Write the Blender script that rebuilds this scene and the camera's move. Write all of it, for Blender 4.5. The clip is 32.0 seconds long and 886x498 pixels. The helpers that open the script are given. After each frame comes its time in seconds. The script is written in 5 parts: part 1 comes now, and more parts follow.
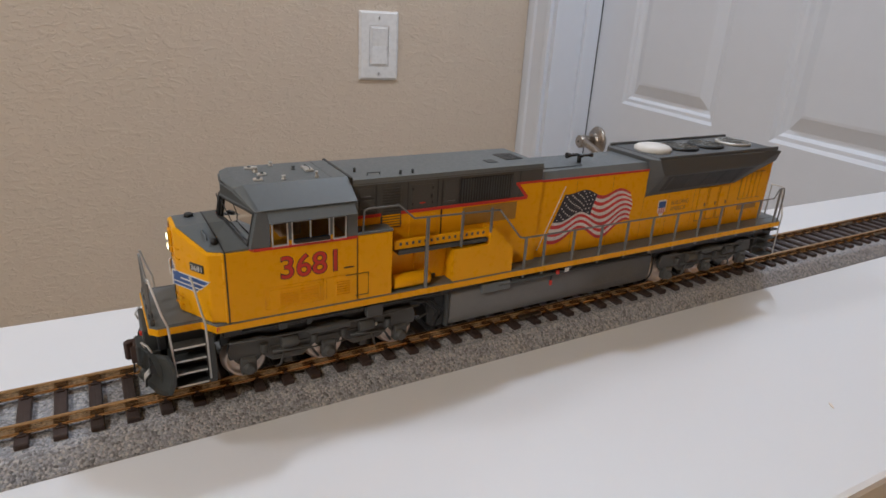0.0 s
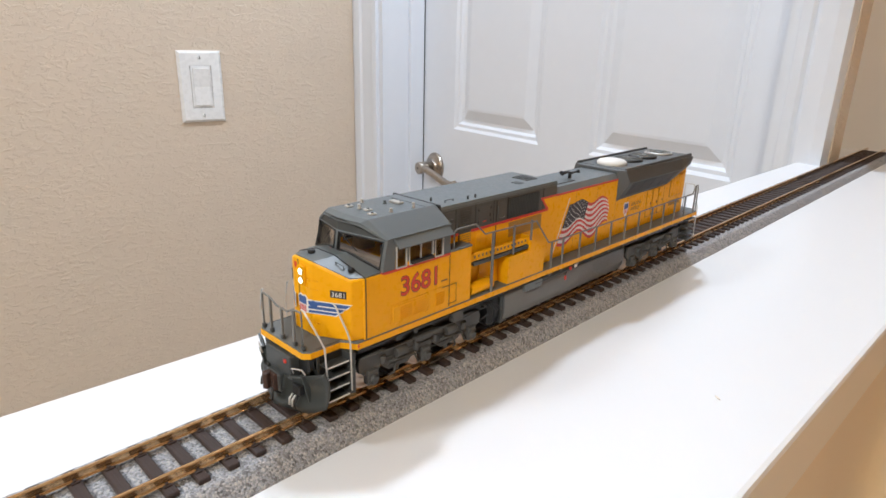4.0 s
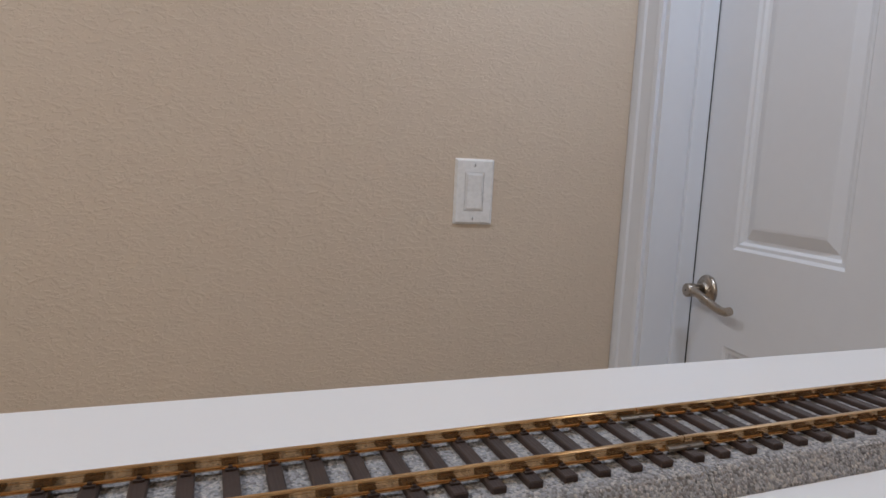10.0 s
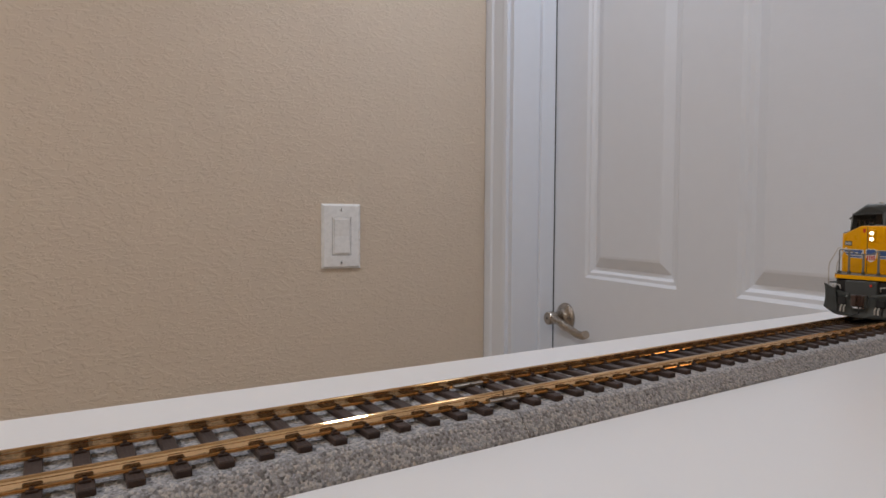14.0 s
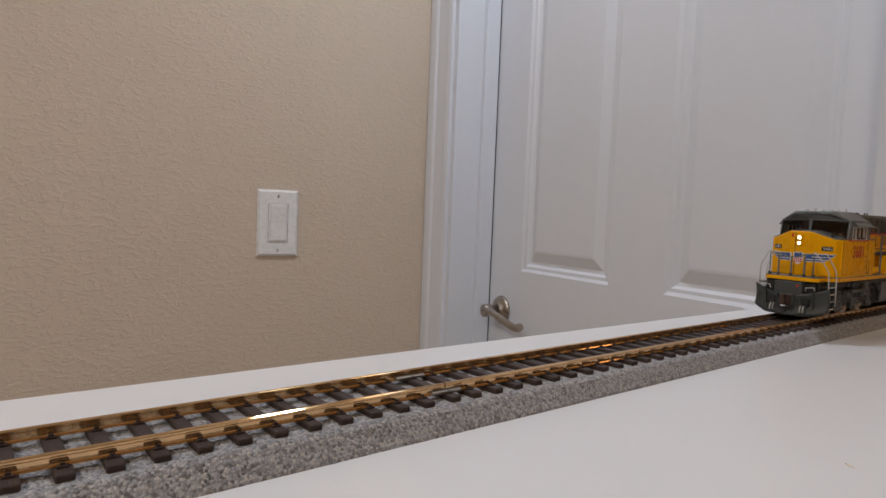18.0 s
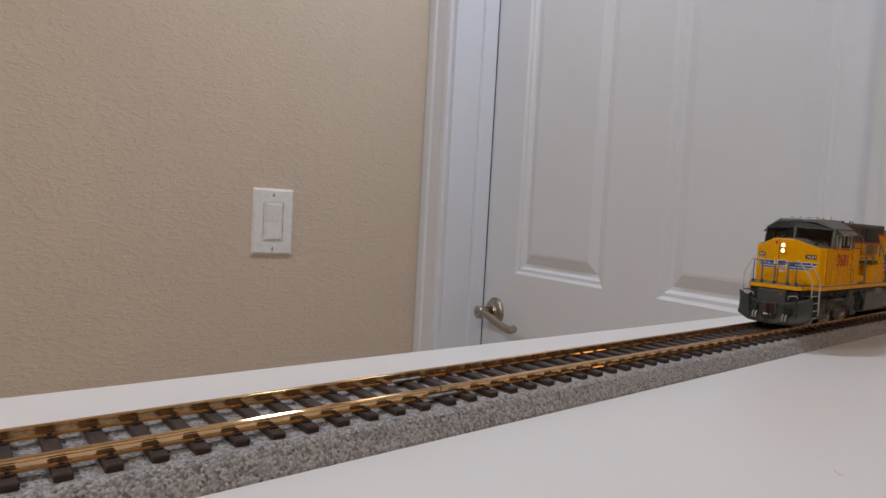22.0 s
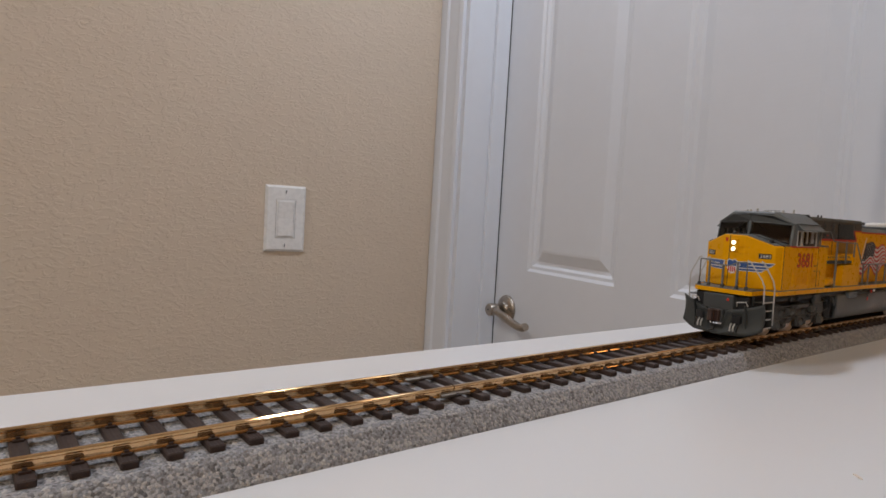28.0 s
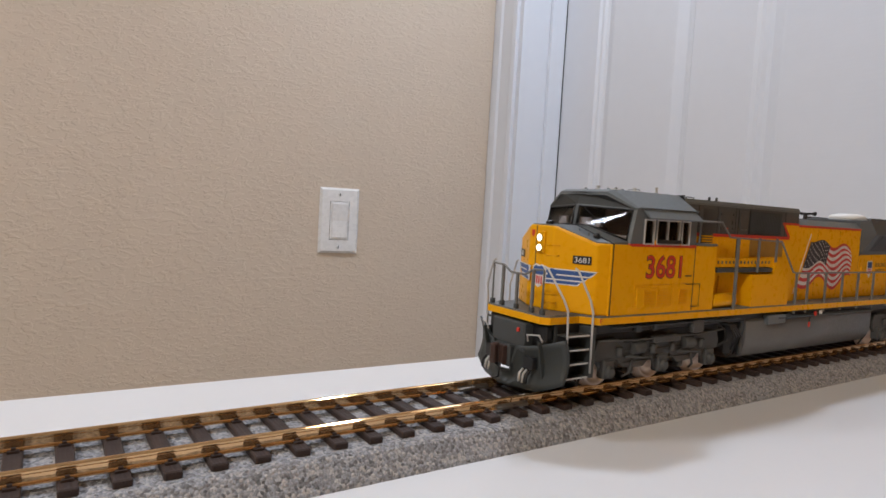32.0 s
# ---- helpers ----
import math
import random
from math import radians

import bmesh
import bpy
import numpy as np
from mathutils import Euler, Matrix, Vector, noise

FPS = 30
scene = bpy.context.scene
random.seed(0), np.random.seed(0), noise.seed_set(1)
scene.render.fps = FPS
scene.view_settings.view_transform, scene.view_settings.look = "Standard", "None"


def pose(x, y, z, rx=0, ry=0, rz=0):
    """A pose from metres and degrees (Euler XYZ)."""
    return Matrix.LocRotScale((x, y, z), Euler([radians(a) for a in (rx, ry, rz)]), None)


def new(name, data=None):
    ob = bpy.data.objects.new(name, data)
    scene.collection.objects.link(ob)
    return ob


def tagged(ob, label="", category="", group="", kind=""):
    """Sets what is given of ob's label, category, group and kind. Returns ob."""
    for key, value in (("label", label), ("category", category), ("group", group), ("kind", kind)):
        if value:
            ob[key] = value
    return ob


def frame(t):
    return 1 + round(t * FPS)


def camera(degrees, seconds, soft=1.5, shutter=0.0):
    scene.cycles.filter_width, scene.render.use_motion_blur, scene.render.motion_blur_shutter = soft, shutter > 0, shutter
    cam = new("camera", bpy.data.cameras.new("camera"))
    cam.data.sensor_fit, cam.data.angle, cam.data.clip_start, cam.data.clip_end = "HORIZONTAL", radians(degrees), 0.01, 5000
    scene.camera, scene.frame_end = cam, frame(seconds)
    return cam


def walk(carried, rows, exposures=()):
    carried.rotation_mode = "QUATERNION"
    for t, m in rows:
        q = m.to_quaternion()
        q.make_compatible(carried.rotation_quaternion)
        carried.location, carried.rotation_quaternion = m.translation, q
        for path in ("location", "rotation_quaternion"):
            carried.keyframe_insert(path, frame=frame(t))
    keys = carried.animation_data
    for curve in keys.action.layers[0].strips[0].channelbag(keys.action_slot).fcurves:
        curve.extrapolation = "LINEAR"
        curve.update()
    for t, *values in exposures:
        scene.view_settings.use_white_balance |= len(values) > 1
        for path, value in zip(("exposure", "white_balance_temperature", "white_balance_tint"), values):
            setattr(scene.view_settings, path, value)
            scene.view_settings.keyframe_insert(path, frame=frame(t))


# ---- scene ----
# camera: one lens, hand-held path; rows: seconds, x, y, z, yaw, pitch, roll
cam = camera(71.26, 32.0, soft=1.6)
PATH = [
    (0.0, 0.1710, -0.1344, 0.1138, 59.45, -21.47, 3.28),
    (0.5, 0.1704, -0.1303, 0.1162, 58.58, -21.90, 3.15),
    (1.0, 0.1734, -0.1305, 0.1173, 57.89, -21.89, 3.35),
    (1.5, 0.1750, -0.1303, 0.1190, 57.06, -21.52, 3.66),
    (2.0, 0.1779, -0.1318, 0.1202, 55.67, -21.32, 3.53),
    (2.5, 0.1804, -0.1324, 0.1190, 52.87, -20.74, 3.82),
    (3.0, 0.1797, -0.1371, 0.1187, 51.57, -19.74, 3.35),
    (3.5, 0.1681, -0.1472, 0.1189, 48.21, -18.92, 2.55),
    (5.5, 0.1209, -0.1466, 0.1140, 33.52, -17.39, -0.02),
    (6.0, 0.1079, -0.1424, 0.1098, 31.15, -17.03, 0.96),
    (6.5, 0.0928, -0.1368, 0.1080, 31.10, -16.20, 0.49),
    (7.0, 0.0784, -0.1374, 0.1074, 29.83, -15.05, 0.38),
    (7.5, 0.0650, -0.1340, 0.1030, 28.73, -14.23, 0.99),
    (8.0, 0.0581, -0.1309, 0.1009, 27.25, -14.24, 0.97),
    (8.5, 0.0650, -0.1285, 0.0960, 28.82, -13.72, 1.01),
    (9.0, 0.0860, -0.1309, 0.0902, 38.74, -11.83, 2.46),
    (9.5, 0.1075, -0.1294, 0.0775, 57.15, -6.83, 2.26),
    (10.0, 0.1182, -0.1052, 0.0699, 68.92, -7.35, 2.69),
    (10.5, 0.1233, -0.1101, 0.0591, 79.68, -7.84, 0.22),
    (11.0, 0.1260, -0.1084, 0.0558, 83.17, -4.76, -0.08),
    (11.5, 0.1295, -0.1017, 0.0581, 79.12, -4.46, 0.98),
    (12.0, 0.1304, -0.1013, 0.0601, 75.13, -3.00, 0.98),
    (12.5, 0.1299, -0.0998, 0.0551, 69.97, -4.28, 1.13),
    (13.0, 0.1328, -0.1004, 0.0565, 66.40, -3.31, 1.11),
    (13.5, 0.1376, -0.1030, 0.0568, 62.16, -2.72, 0.88),
    (14.0, 0.1434, -0.1059, 0.0568, 57.38, -2.51, 0.30),
    (14.5, 0.1443, -0.1065, 0.0559, 54.32, -2.50, 0.06),
    (15.0, 0.1449, -0.1073, 0.0563, 51.86, -2.50, 0.66),
    (15.5, 0.1454, -0.1076, 0.0564, 51.46, -2.46, 0.17),
    (17.5, 0.1426, -0.1077, 0.0571, 52.03, -3.26, 1.81),
    (18.0, 0.1425, -0.1082, 0.0575, 51.59, -3.24, 2.23),
    (18.5, 0.1423, -0.1090, 0.0579, 51.45, -3.14, 2.67),
    (19.0, 0.1423, -0.1086, 0.0587, 51.63, -3.21, 2.56),
    (19.5, 0.1429, -0.1090, 0.0582, 51.34, -3.22, 2.59),
    (20.0, 0.1429, -0.1094, 0.0586, 51.55, -3.14, 3.05),
    (20.5, 0.1425, -0.1095, 0.0584, 51.56, -3.07, 3.09),
    (21.0, 0.1430, -0.1094, 0.0584, 51.38, -3.02, 2.89),
    (21.5, 0.1437, -0.1100, 0.0590, 51.17, -3.10, 3.09),
    (22.0, 0.1430, -0.1098, 0.0586, 51.08, -3.15, 3.08),
    (22.5, 0.1430, -0.1097, 0.0587, 50.92, -3.19, 3.13),
    (23.0, 0.1431, -0.1098, 0.0588, 50.89, -3.24, 3.15),
    (23.5, 0.1427, -0.1094, 0.0585, 51.33, -3.23, 2.96),
    (24.0, 0.1426, -0.1094, 0.0584, 51.38, -3.20, 2.99),
    (24.5, 0.1424, -0.1096, 0.0586, 51.32, -3.20, 3.24),
    (25.0, 0.1427, -0.1098, 0.0588, 51.34, -3.28, 3.16),
    (25.5, 0.1426, -0.1095, 0.0586, 51.57, -3.32, 2.98),
    (27.5, 0.1422, -0.1098, 0.0590, 51.80, -3.50, 3.21),
    (28.0, 0.1420, -0.1099, 0.0590, 52.11, -3.48, 3.21),
    (28.5, 0.1414, -0.1094, 0.0588, 52.45, -3.47, 3.14),
    (29.0, 0.1414, -0.1102, 0.0595, 52.59, -3.51, 3.40),
    (29.5, 0.1400, -0.1096, 0.0589, 54.12, -3.65, 3.27),
    (30.0, 0.1390, -0.1081, 0.0583, 54.93, -3.62, 3.12),
    (30.5, 0.1384, -0.1069, 0.0579, 56.15, -3.64, 2.78),
    (31.0, 0.1375, -0.1065, 0.0586, 57.46, -3.58, 3.33),
    (31.5, 0.1366, -0.1062, 0.0585, 57.26, -3.52, 3.42),
    (32.0, 0.1338, -0.1052, 0.0583, 56.92, -3.52, 3.22),

]
walk(cam, [(t, pose(x, y, z, 0, 0, yaw) @ pose(0, 0, 0, 90 + pitch) @ pose(0, 0, 0, 0, 0, roll)) for t, x, y, z, yaw, pitch, roll in PATH],
     exposures=[(0.0, -0.62, 6100, 8), (0.5, -0.17, 6050, 6), (1.0, 0.27, 6000, 5), (1.5, 0.35, 6000, 5), (3.5, 0.27, 6000, 5), (5.5, -0.27, 6200, 7), (6.0, -0.35, 6200, 8), (7.0, -0.41, 6350, 8),
                (9.0, -0.44, 6350, 10), (10.0, -0.76, 6150, 9), (11.0, -0.66, 5900, 8), (12.0, -0.64, 5900, 7), (13.0, -0.72, 6000, 8), (14.0, -0.85, 6450, 10), (25.5, -0.85, 6450, 10), (29.0, -0.82, 6400, 10),
                (31.0, -0.73, 6250, 10), (32.0, -0.43, 6150, 9)])

# ---- world and lamps ----
TH = -0.1521           # the walls' turn against the track
ROOM = Matrix.Rotation(TH, 4, "Z")
TL = -0.0245           # the ledge's turn against the track
LEDGE = Matrix.Rotation(TL, 4, "Z")
FLOOR, CEIL = -1.065, 1.375
SW_U = -1.188          # switch wall
DW_W = 0.641           # front of the door wall
DOOR_W = 0.7485        # face of the door
END_W = 0.79           # short wall at the ledge's end

world = bpy.data.worlds.new("world")
scene.world = world
world.use_nodes = True
world.node_tree.nodes["Background"].inputs["Color"].default_value = (0.9, 0.9, 0.92, 1)
world.node_tree.nodes["Background"].inputs["Strength"].default_value = 0.04


def lamp(name, m, watts, size, colour):
    data = bpy.data.lights.new(name, "AREA")
    data.shape, data.size, data.energy, data.color = "DISK", size, watts, colour
    ob = new(name, data)
    ob.matrix_world = m
    return ob


LAMP_A = ROOM @ Vector((-0.52, 0.44, CEIL - 0.10))
LAMP_B = ROOM @ Vector((0.95, -1.35, CEIL - 0.10))
LAMP_D = ROOM @ Vector((-0.45, -1.30, CEIL - 0.10))
LAMP_C = ROOM @ Vector((0.26, 1.95, CEIL - 0.10))
lamp("ceiling_lamp_near", Matrix.Translation(LAMP_A), 11.6, 0.11, (0.87, 0.95, 1.08))
lamp("ceiling_lamp_stair", Matrix.Translation(LAMP_B), 36, 0.24, (1.0, 0.905, 0.79))
lamp("ceiling_lamp_corridor", Matrix.Translation(LAMP_D), 13, 0.28, (0.89, 0.95, 1.05))
hall_lamp = lamp("ceiling_lamp_hall", Matrix.Translation(LAMP_C), 58, 0.14, (1.0, 0.80, 0.46))
hall_lamp.data.spread = math.radians(92)


# ---- materials ----
def material(name, colour, rough=0.5, metal=0.0, vary=0.06, scale=40.0, bump=0.0, bump_scale=300.0, spread=0.0, coat=0.0, rvary=0.05):
    m = bpy.data.materials.new(name)
    m.use_nodes = True
    n, l = m.node_tree.nodes, m.node_tree.links
    b = n["Principled BSDF"]
    b.inputs["Metallic"].default_value = metal
    b.inputs["Coat Weight"].default_value = coat
    co = n.new("ShaderNodeTexCoord")
    big = n.new("ShaderNodeTexNoise")
    big.inputs["Scale"].default_value, big.inputs["Detail"].default_value = scale, 6
    l.new(co.outputs["Object"], big.inputs["Vector"])
    fine = n.new("ShaderNodeTexNoise")
    fine.inputs["Scale"].default_value, fine.inputs["Detail"].default_value = scale * 9, 3
    l.new(co.outputs["Object"], fine.inputs["Vector"])
    mix = n.new("ShaderNodeMath")
    mix.operation = "ADD"
    l.new(big.outputs["Fac"], mix.inputs[0])
    l.new(fine.outputs["Fac"], mix.inputs[1])
    rng = n.new("ShaderNodeMapRange")
    rng.inputs["From Min"].default_value, rng.inputs["From Max"].default_value = 0.6, 1.4
    rng.inputs["To Min"].default_value, rng.inputs["To Max"].default_value = 1 - vary, 1 + vary
    l.new(mix.outputs[0], rng.inputs["Value"])
    mul = n.new("ShaderNodeVectorMath")
    mul.operation = "SCALE"
    mul.inputs[0].default_value = colour[:3]
    last = rng.outputs[0]
    if spread:
        info = n.new("ShaderNodeObjectInfo")
        r2 = n.new("ShaderNodeMapRange")
        r2.inputs["To Min"].default_value, r2.inputs["To Max"].default_value = 1 - spread, 1 + spread
        l.new(info.outputs["Random"], r2.inputs["Value"])
        both = n.new("ShaderNodeMath")
        both.operation = "MULTIPLY"
        l.new(rng.outputs[0], both.inputs[0])
        l.new(r2.outputs[0], both.inputs[1])
        last = both.outputs[0]
    l.new(last, mul.inputs["Scale"])
    l.new(mul.outputs[0], b.inputs["Base Color"])
    rr = n.new("ShaderNodeMapRange")
    rr.inputs["From Min"].default_value, rr.inputs["From Max"].default_value = 0.3, 0.7
    rr.inputs["To Min"].default_value, rr.inputs["To Max"].default_value = max(rough - rvary, 0.02), min(rough + rvary, 1)
    l.new(fine.outputs["Fac"], rr.inputs["Value"])
    l.new(rr.outputs[0], b.inputs["Roughness"])
    if bump:
        bn = n.new("ShaderNodeTexNoise")
        bn.inputs["Scale"].default_value, bn.inputs["Detail"].default_value = bump_scale, 4
        l.new(co.outputs["Object"], bn.inputs["Vector"])
        bp = n.new("ShaderNodeBump")
        bp.inputs["Strength"].default_value, bp.inputs["Distance"].default_value = bump, 0.4 / bump_scale
        l.new(bn.outputs["Fac"], bp.inputs["Height"])
        l.new(bp.outputs[0], b.inputs["Normal"])
    return m


def knockdown(name, colour):
    """Painted drywall with a knockdown texture: flat blobs with soft rims."""
    m = material(name, colour, 0.62, vary=0.03, scale=3.0)
    n, l = m.node_tree.nodes, m.node_tree.links
    b = n["Principled BSDF"]
    co = n["Texture Coordinate"]
    a = n.new("ShaderNodeTexNoise")
    a.inputs["Scale"].default_value, a.inputs["Detail"].default_value, a.inputs["Distortion"].default_value = 112, 5, 0.6
    flat = n.new("ShaderNodeMapping")
    flat.inputs["Scale"].default_value = (1.0, 0.6, 1.15)
    l.new(co.outputs["Object"], flat.inputs["Vector"])
    l.new(flat.outputs[0], a.inputs["Vector"])
    cut = n.new("ShaderNodeMapRange")
    cut.interpolation_type = "SMOOTHSTEP"
    cut.inputs["From Min"].default_value, cut.inputs["From Max"].default_value = 0.50, 0.58
    l.new(a.outputs["Fac"], cut.inputs["Value"])
    g = n.new("ShaderNodeTexNoise")
    g.inputs["Scale"].default_value, g.inputs["Detail"].default_value = 240, 3
    l.new(co.outputs["Object"], g.inputs["Vector"])
    add = n.new("ShaderNodeMath")
    add.operation = "MULTIPLY_ADD"
    add.inputs[1].default_value = 0.22
    l.new(g.outputs["Fac"], add.inputs[0])
    l.new(cut.outputs[0], add.inputs[2])
    bp = n.new("ShaderNodeBump")
    bp.inputs["Strength"].default_value, bp.inputs["Distance"].default_value = 0.42, 0.0026
    l.new(add.outputs[0], bp.inputs["Height"])
    l.new(bp.outputs[0], b.inputs["Normal"])
    return m


M = {
    "wall": knockdown("wall_paint", (0.635, 0.530, 0.420)),
    "endwall": material("end_wall_paint", (0.79, 0.72, 0.645), 0.6, vary=0.02, scale=3, bump=0.1, bump_scale=180),
    "hall": material("hall_paint", (0.56, 0.39, 0.20), 0.6, vary=0.04, scale=3, bump=0.1, bump_scale=120),
    "white": material("white_trim_paint", (0.72, 0.745, 0.80), 0.34, vary=0.015, scale=5, rvary=0.01, bump=0.05, bump_scale=250),
    "door": material("door_paint", (0.715, 0.735, 0.785), 0.36, vary=0.015, scale=4, rvary=0.01),
    "ledge": material("ledge_paint", (0.76, 0.763, 0.785), 0.30, vary=0.004, scale=4, rvary=0.004),
    "plate": material("switch_plastic", (0.80, 0.79, 0.78), 0.28, vary=0.01, scale=10),
    "nickel": material("satin_nickel", (0.42, 0.37, 0.32), 0.30, 1.0, vary=0.05, scale=40),
    "dark": material("dark_gap", (0.02, 0.02, 0.02), 0.8),
    "carpet": material("carpet", (0.40, 0.325, 0.25), 0.95, vary=0.12, scale=60, bump=0.8, bump_scale=500),
    "ceiling": material("ceiling_paint", (0.78, 0.77, 0.74), 0.8, vary=0.02, scale=4, bump=0.2, bump_scale=120),
    "shade": material("lamp_glass", (0.9, 0.88, 0.82), 0.3),
}
grain = M["door"].node_tree
wave = grain.nodes.new("ShaderNodeTexNoise")
wave.inputs["Scale"].default_value, wave.inputs["Detail"].default_value = 260, 5
gmap = grain.nodes.new("ShaderNodeMapping")
gmap.inputs["Scale"].default_value = (0.05, 1, 1)
grain.links.new(grain.nodes["Texture Coordinate"].outputs["Object"], gmap.inputs["Vector"])
grain.links.new(gmap.outputs[0], wave.inputs["Vector"])
gb = grain.nodes.new("ShaderNodeBump")
gb.inputs["Strength"].default_value, gb.inputs["Distance"].default_value = 0.12, 0.001
grain.links.new(wave.outputs["Fac"], gb.inputs["Height"])
grain.links.new(gb.outputs[0], grain.nodes["Principled BSDF"].inputs["Normal"])


def glow(name, colour, strength):
    m = bpy.data.materials.new(name)
    m.use_nodes = True
    b = m.node_tree.nodes["Principled BSDF"]
    b.inputs["Base Color"].default_value = (*colour, 1)
    b.inputs["Emission Color"].default_value = (*colour, 1)
    b.inputs["Emission Strength"].default_value = strength
    return m


M["lit"] = glow("lit_glass", (1.0, 0.9, 0.78), 8)
M["lit_warm"] = glow("lit_glass_warm", (1.0, 0.68, 0.34), 8)


# ---- mesh helpers ----
def box(bm, x0, x1, y0, y1, z0, z1, bevel=0.0, seg=2, m=None):
    vs = [bm.verts.new((x, y, z)) for x in (x0, x1) for y in (y0, y1) for z in (z0, z1)]
    fs = [bm.faces.new([vs[i] for i in q]) for q in ((0, 1, 3, 2), (4, 6, 7, 5), (0, 4, 5, 1), (2, 3, 7, 6), (0, 2, 6, 4), (1, 5, 7, 3))]
    if bevel:
        es = {e for f in fs for e in f.edges}
        out = bmesh.ops.bevel(bm, geom=list(es), offset=bevel, segments=seg, affect="EDGES", profile=0.5)
        vs = list({v for f in out["faces"] for v in f.verts} | {v for v in vs if v.is_valid})
    if m is not None:
        bmesh.ops.transform(bm, matrix=m, verts=vs)
    return vs


def prism(bm, outline, a, b, axis="x", bevel=0.0, seg=2):
    """A closed outline drawn across an axis and run along it from a to b. x: (y, z); y: (x, z); z: (x, y)."""
    def put(p, q, t):
        return {"x": (t, p, q), "y": (p, t, q), "z": (p, q, t)}[axis]
    lo = [bm.verts.new(put(p, q, a)) for p, q in outline]
    hi = [bm.verts.new(put(p, q, b)) for p, q in outline]
    k = len(outline)
    fs = [bm.faces.new(lo), bm.faces.new(list(reversed(hi)))]
    for i in range(k):
        fs.append(bm.faces.new((lo[i], hi[i], hi[(i + 1) % k], lo[(i + 1) % k])))
    bmesh.ops.recalc_face_normals(bm, faces=fs)
    if bevel:
        es = {e for f in fs for e in f.edges}
        bmesh.ops.bevel(bm, geom=list(es), offset=bevel, segments=seg, affect="EDGES", profile=0.5)
    return fs


def rod(bm, pts, r, sides=8):
    """A round bar bent along the points."""
    pts = [Vector(p) for p in pts]
    rings = []
    for i, p in enumerate(pts):
        d = ((pts[min(i + 1, len(pts) - 1)] - p).normalized() + (p - pts[max(i - 1, 0)]).normalized())
        d = d.normalized() if d.length > 1e-9 else Vector((0, 0, 1))
        q = d.to_track_quat("Z", "Y")
        rings.append([bm.verts.new(p + q @ Vector((r * math.cos(k * math.tau / sides), r * math.sin(k * math.tau / sides), 0))) for k in range(sides)])
    for a, b in zip(rings, rings[1:]):
        for k in range(sides):
            f = bm.faces.new((a[k], a[(k + 1) % sides], b[(k + 1) % sides], b[k]))
            f.smooth = True
    bm.faces.new(list(reversed(rings[0])))
    bm.faces.new(rings[-1])


def turned(bm, profile, sides=20, m=None, smooth=True):
    """A body of revolution about z; profile: (radius, z) from bottom to top."""
    rings = [[bm.verts.new((r * math.cos(k * math.tau / sides), r * math.sin(k * math.tau / sides), z)) for k in range(sides)] for r, z in profile]
    made = [v for r in rings for v in r]
    for a, b in zip(rings, rings[1:]):
        for k in range(sides):
            f = bm.faces.new((a[k], a[(k + 1) % sides], b[(k + 1) % sides], b[k]))
            f.smooth = smooth
    bm.faces.new(list(reversed(rings[0])))
    bm.faces.new(rings[-1])
    if m is not None:
        bmesh.ops.transform(bm, matrix=m, verts=made)
    return made


def mesh(name, bm, mat):
    me = bpy.data.meshes.new(name)
    bm.normal_update()
    bm.to_mesh(me)
    bm.free()
    me.materials.append(mat)
    return me


def part(name, bm, mat, parent=None, label="", m=None):
    ob = new(name, mesh(name, bm, mat) if isinstance(bm, bmesh.types.BMesh) else bm)
    if parent is not None:
        ob.parent = parent
    if m is not None:
        ob.matrix_basis = m
    if label:
        ob["label"] = label
    return ob


def empty(name, m=None):
    ob = new(name)
    ob.empty_display_size = 0.02
    if m is not None:
        ob.matrix_basis = m
    return ob


def slab(name, x0, x1, y0, y1, z0, z1, mat, m=None, bevel=0.0, parent=None, label=""):
    bm = bmesh.new()
    box(bm, x0, x1, y0, y1, z0, z1, bevel)
    return part(name, bm, mat, parent, label, m)


# ---- the room: corridor, door wall, half wall with its ledge, hall beyond ----
def structure(ob, label, category):
    return tagged(ob, label, category, kind="structure")


WELL = -2.75           # floor of the stairwell beside the half wall
structure(slab("floor", -1.4, -0.02, -3.2, 4.2, FLOOR - 0.2, FLOOR, M["carpet"], ROOM), "tan carpet floor of the corridor", "floor")
structure(slab("floor_lower", -0.12, 2.4, -3.2, 4.2, WELL - 0.1, WELL, M["carpet"], ROOM), "tan carpet floor at the foot of the stairwell", "floor")
structure(slab("wall_stairwell", -0.12, -0.0127, -3.08, 4.08, WELL, FLOOR - 0.002, M["hall"], ROOM), "warm tan wall of the stairwell", "wall")
structure(slab("ceiling", -1.4, 2.4, -3.2, 4.2, CEIL, CEIL + 0.1, M["ceiling"], ROOM), "white textured ceiling", "ceiling")
structure(slab("wall_west", SW_U - 0.12, SW_U, -3.2, DW_W + 0.12, FLOOR, CEIL, M["wall"], ROOM), "beige drywall with a knockdown texture", "wall")
structure(slab("wall_south", SW_U, 2.4, -3.2, -3.08, WELL, CEIL, M["wall"], ROOM), "beige drywall closing the corridor", "wall")
structure(slab("wall_east", 2.28, 2.4, -3.08, 4.2, WELL, CEIL, M["hall"], ROOM), "warm tan wall of the hall", "wall")
structure(slab("wall_hall_end", -0.012, 2.28, 4.08, 4.2, WELL, CEIL, M["hall"], ROOM), "warm tan wall at the end of the hall", "wall")

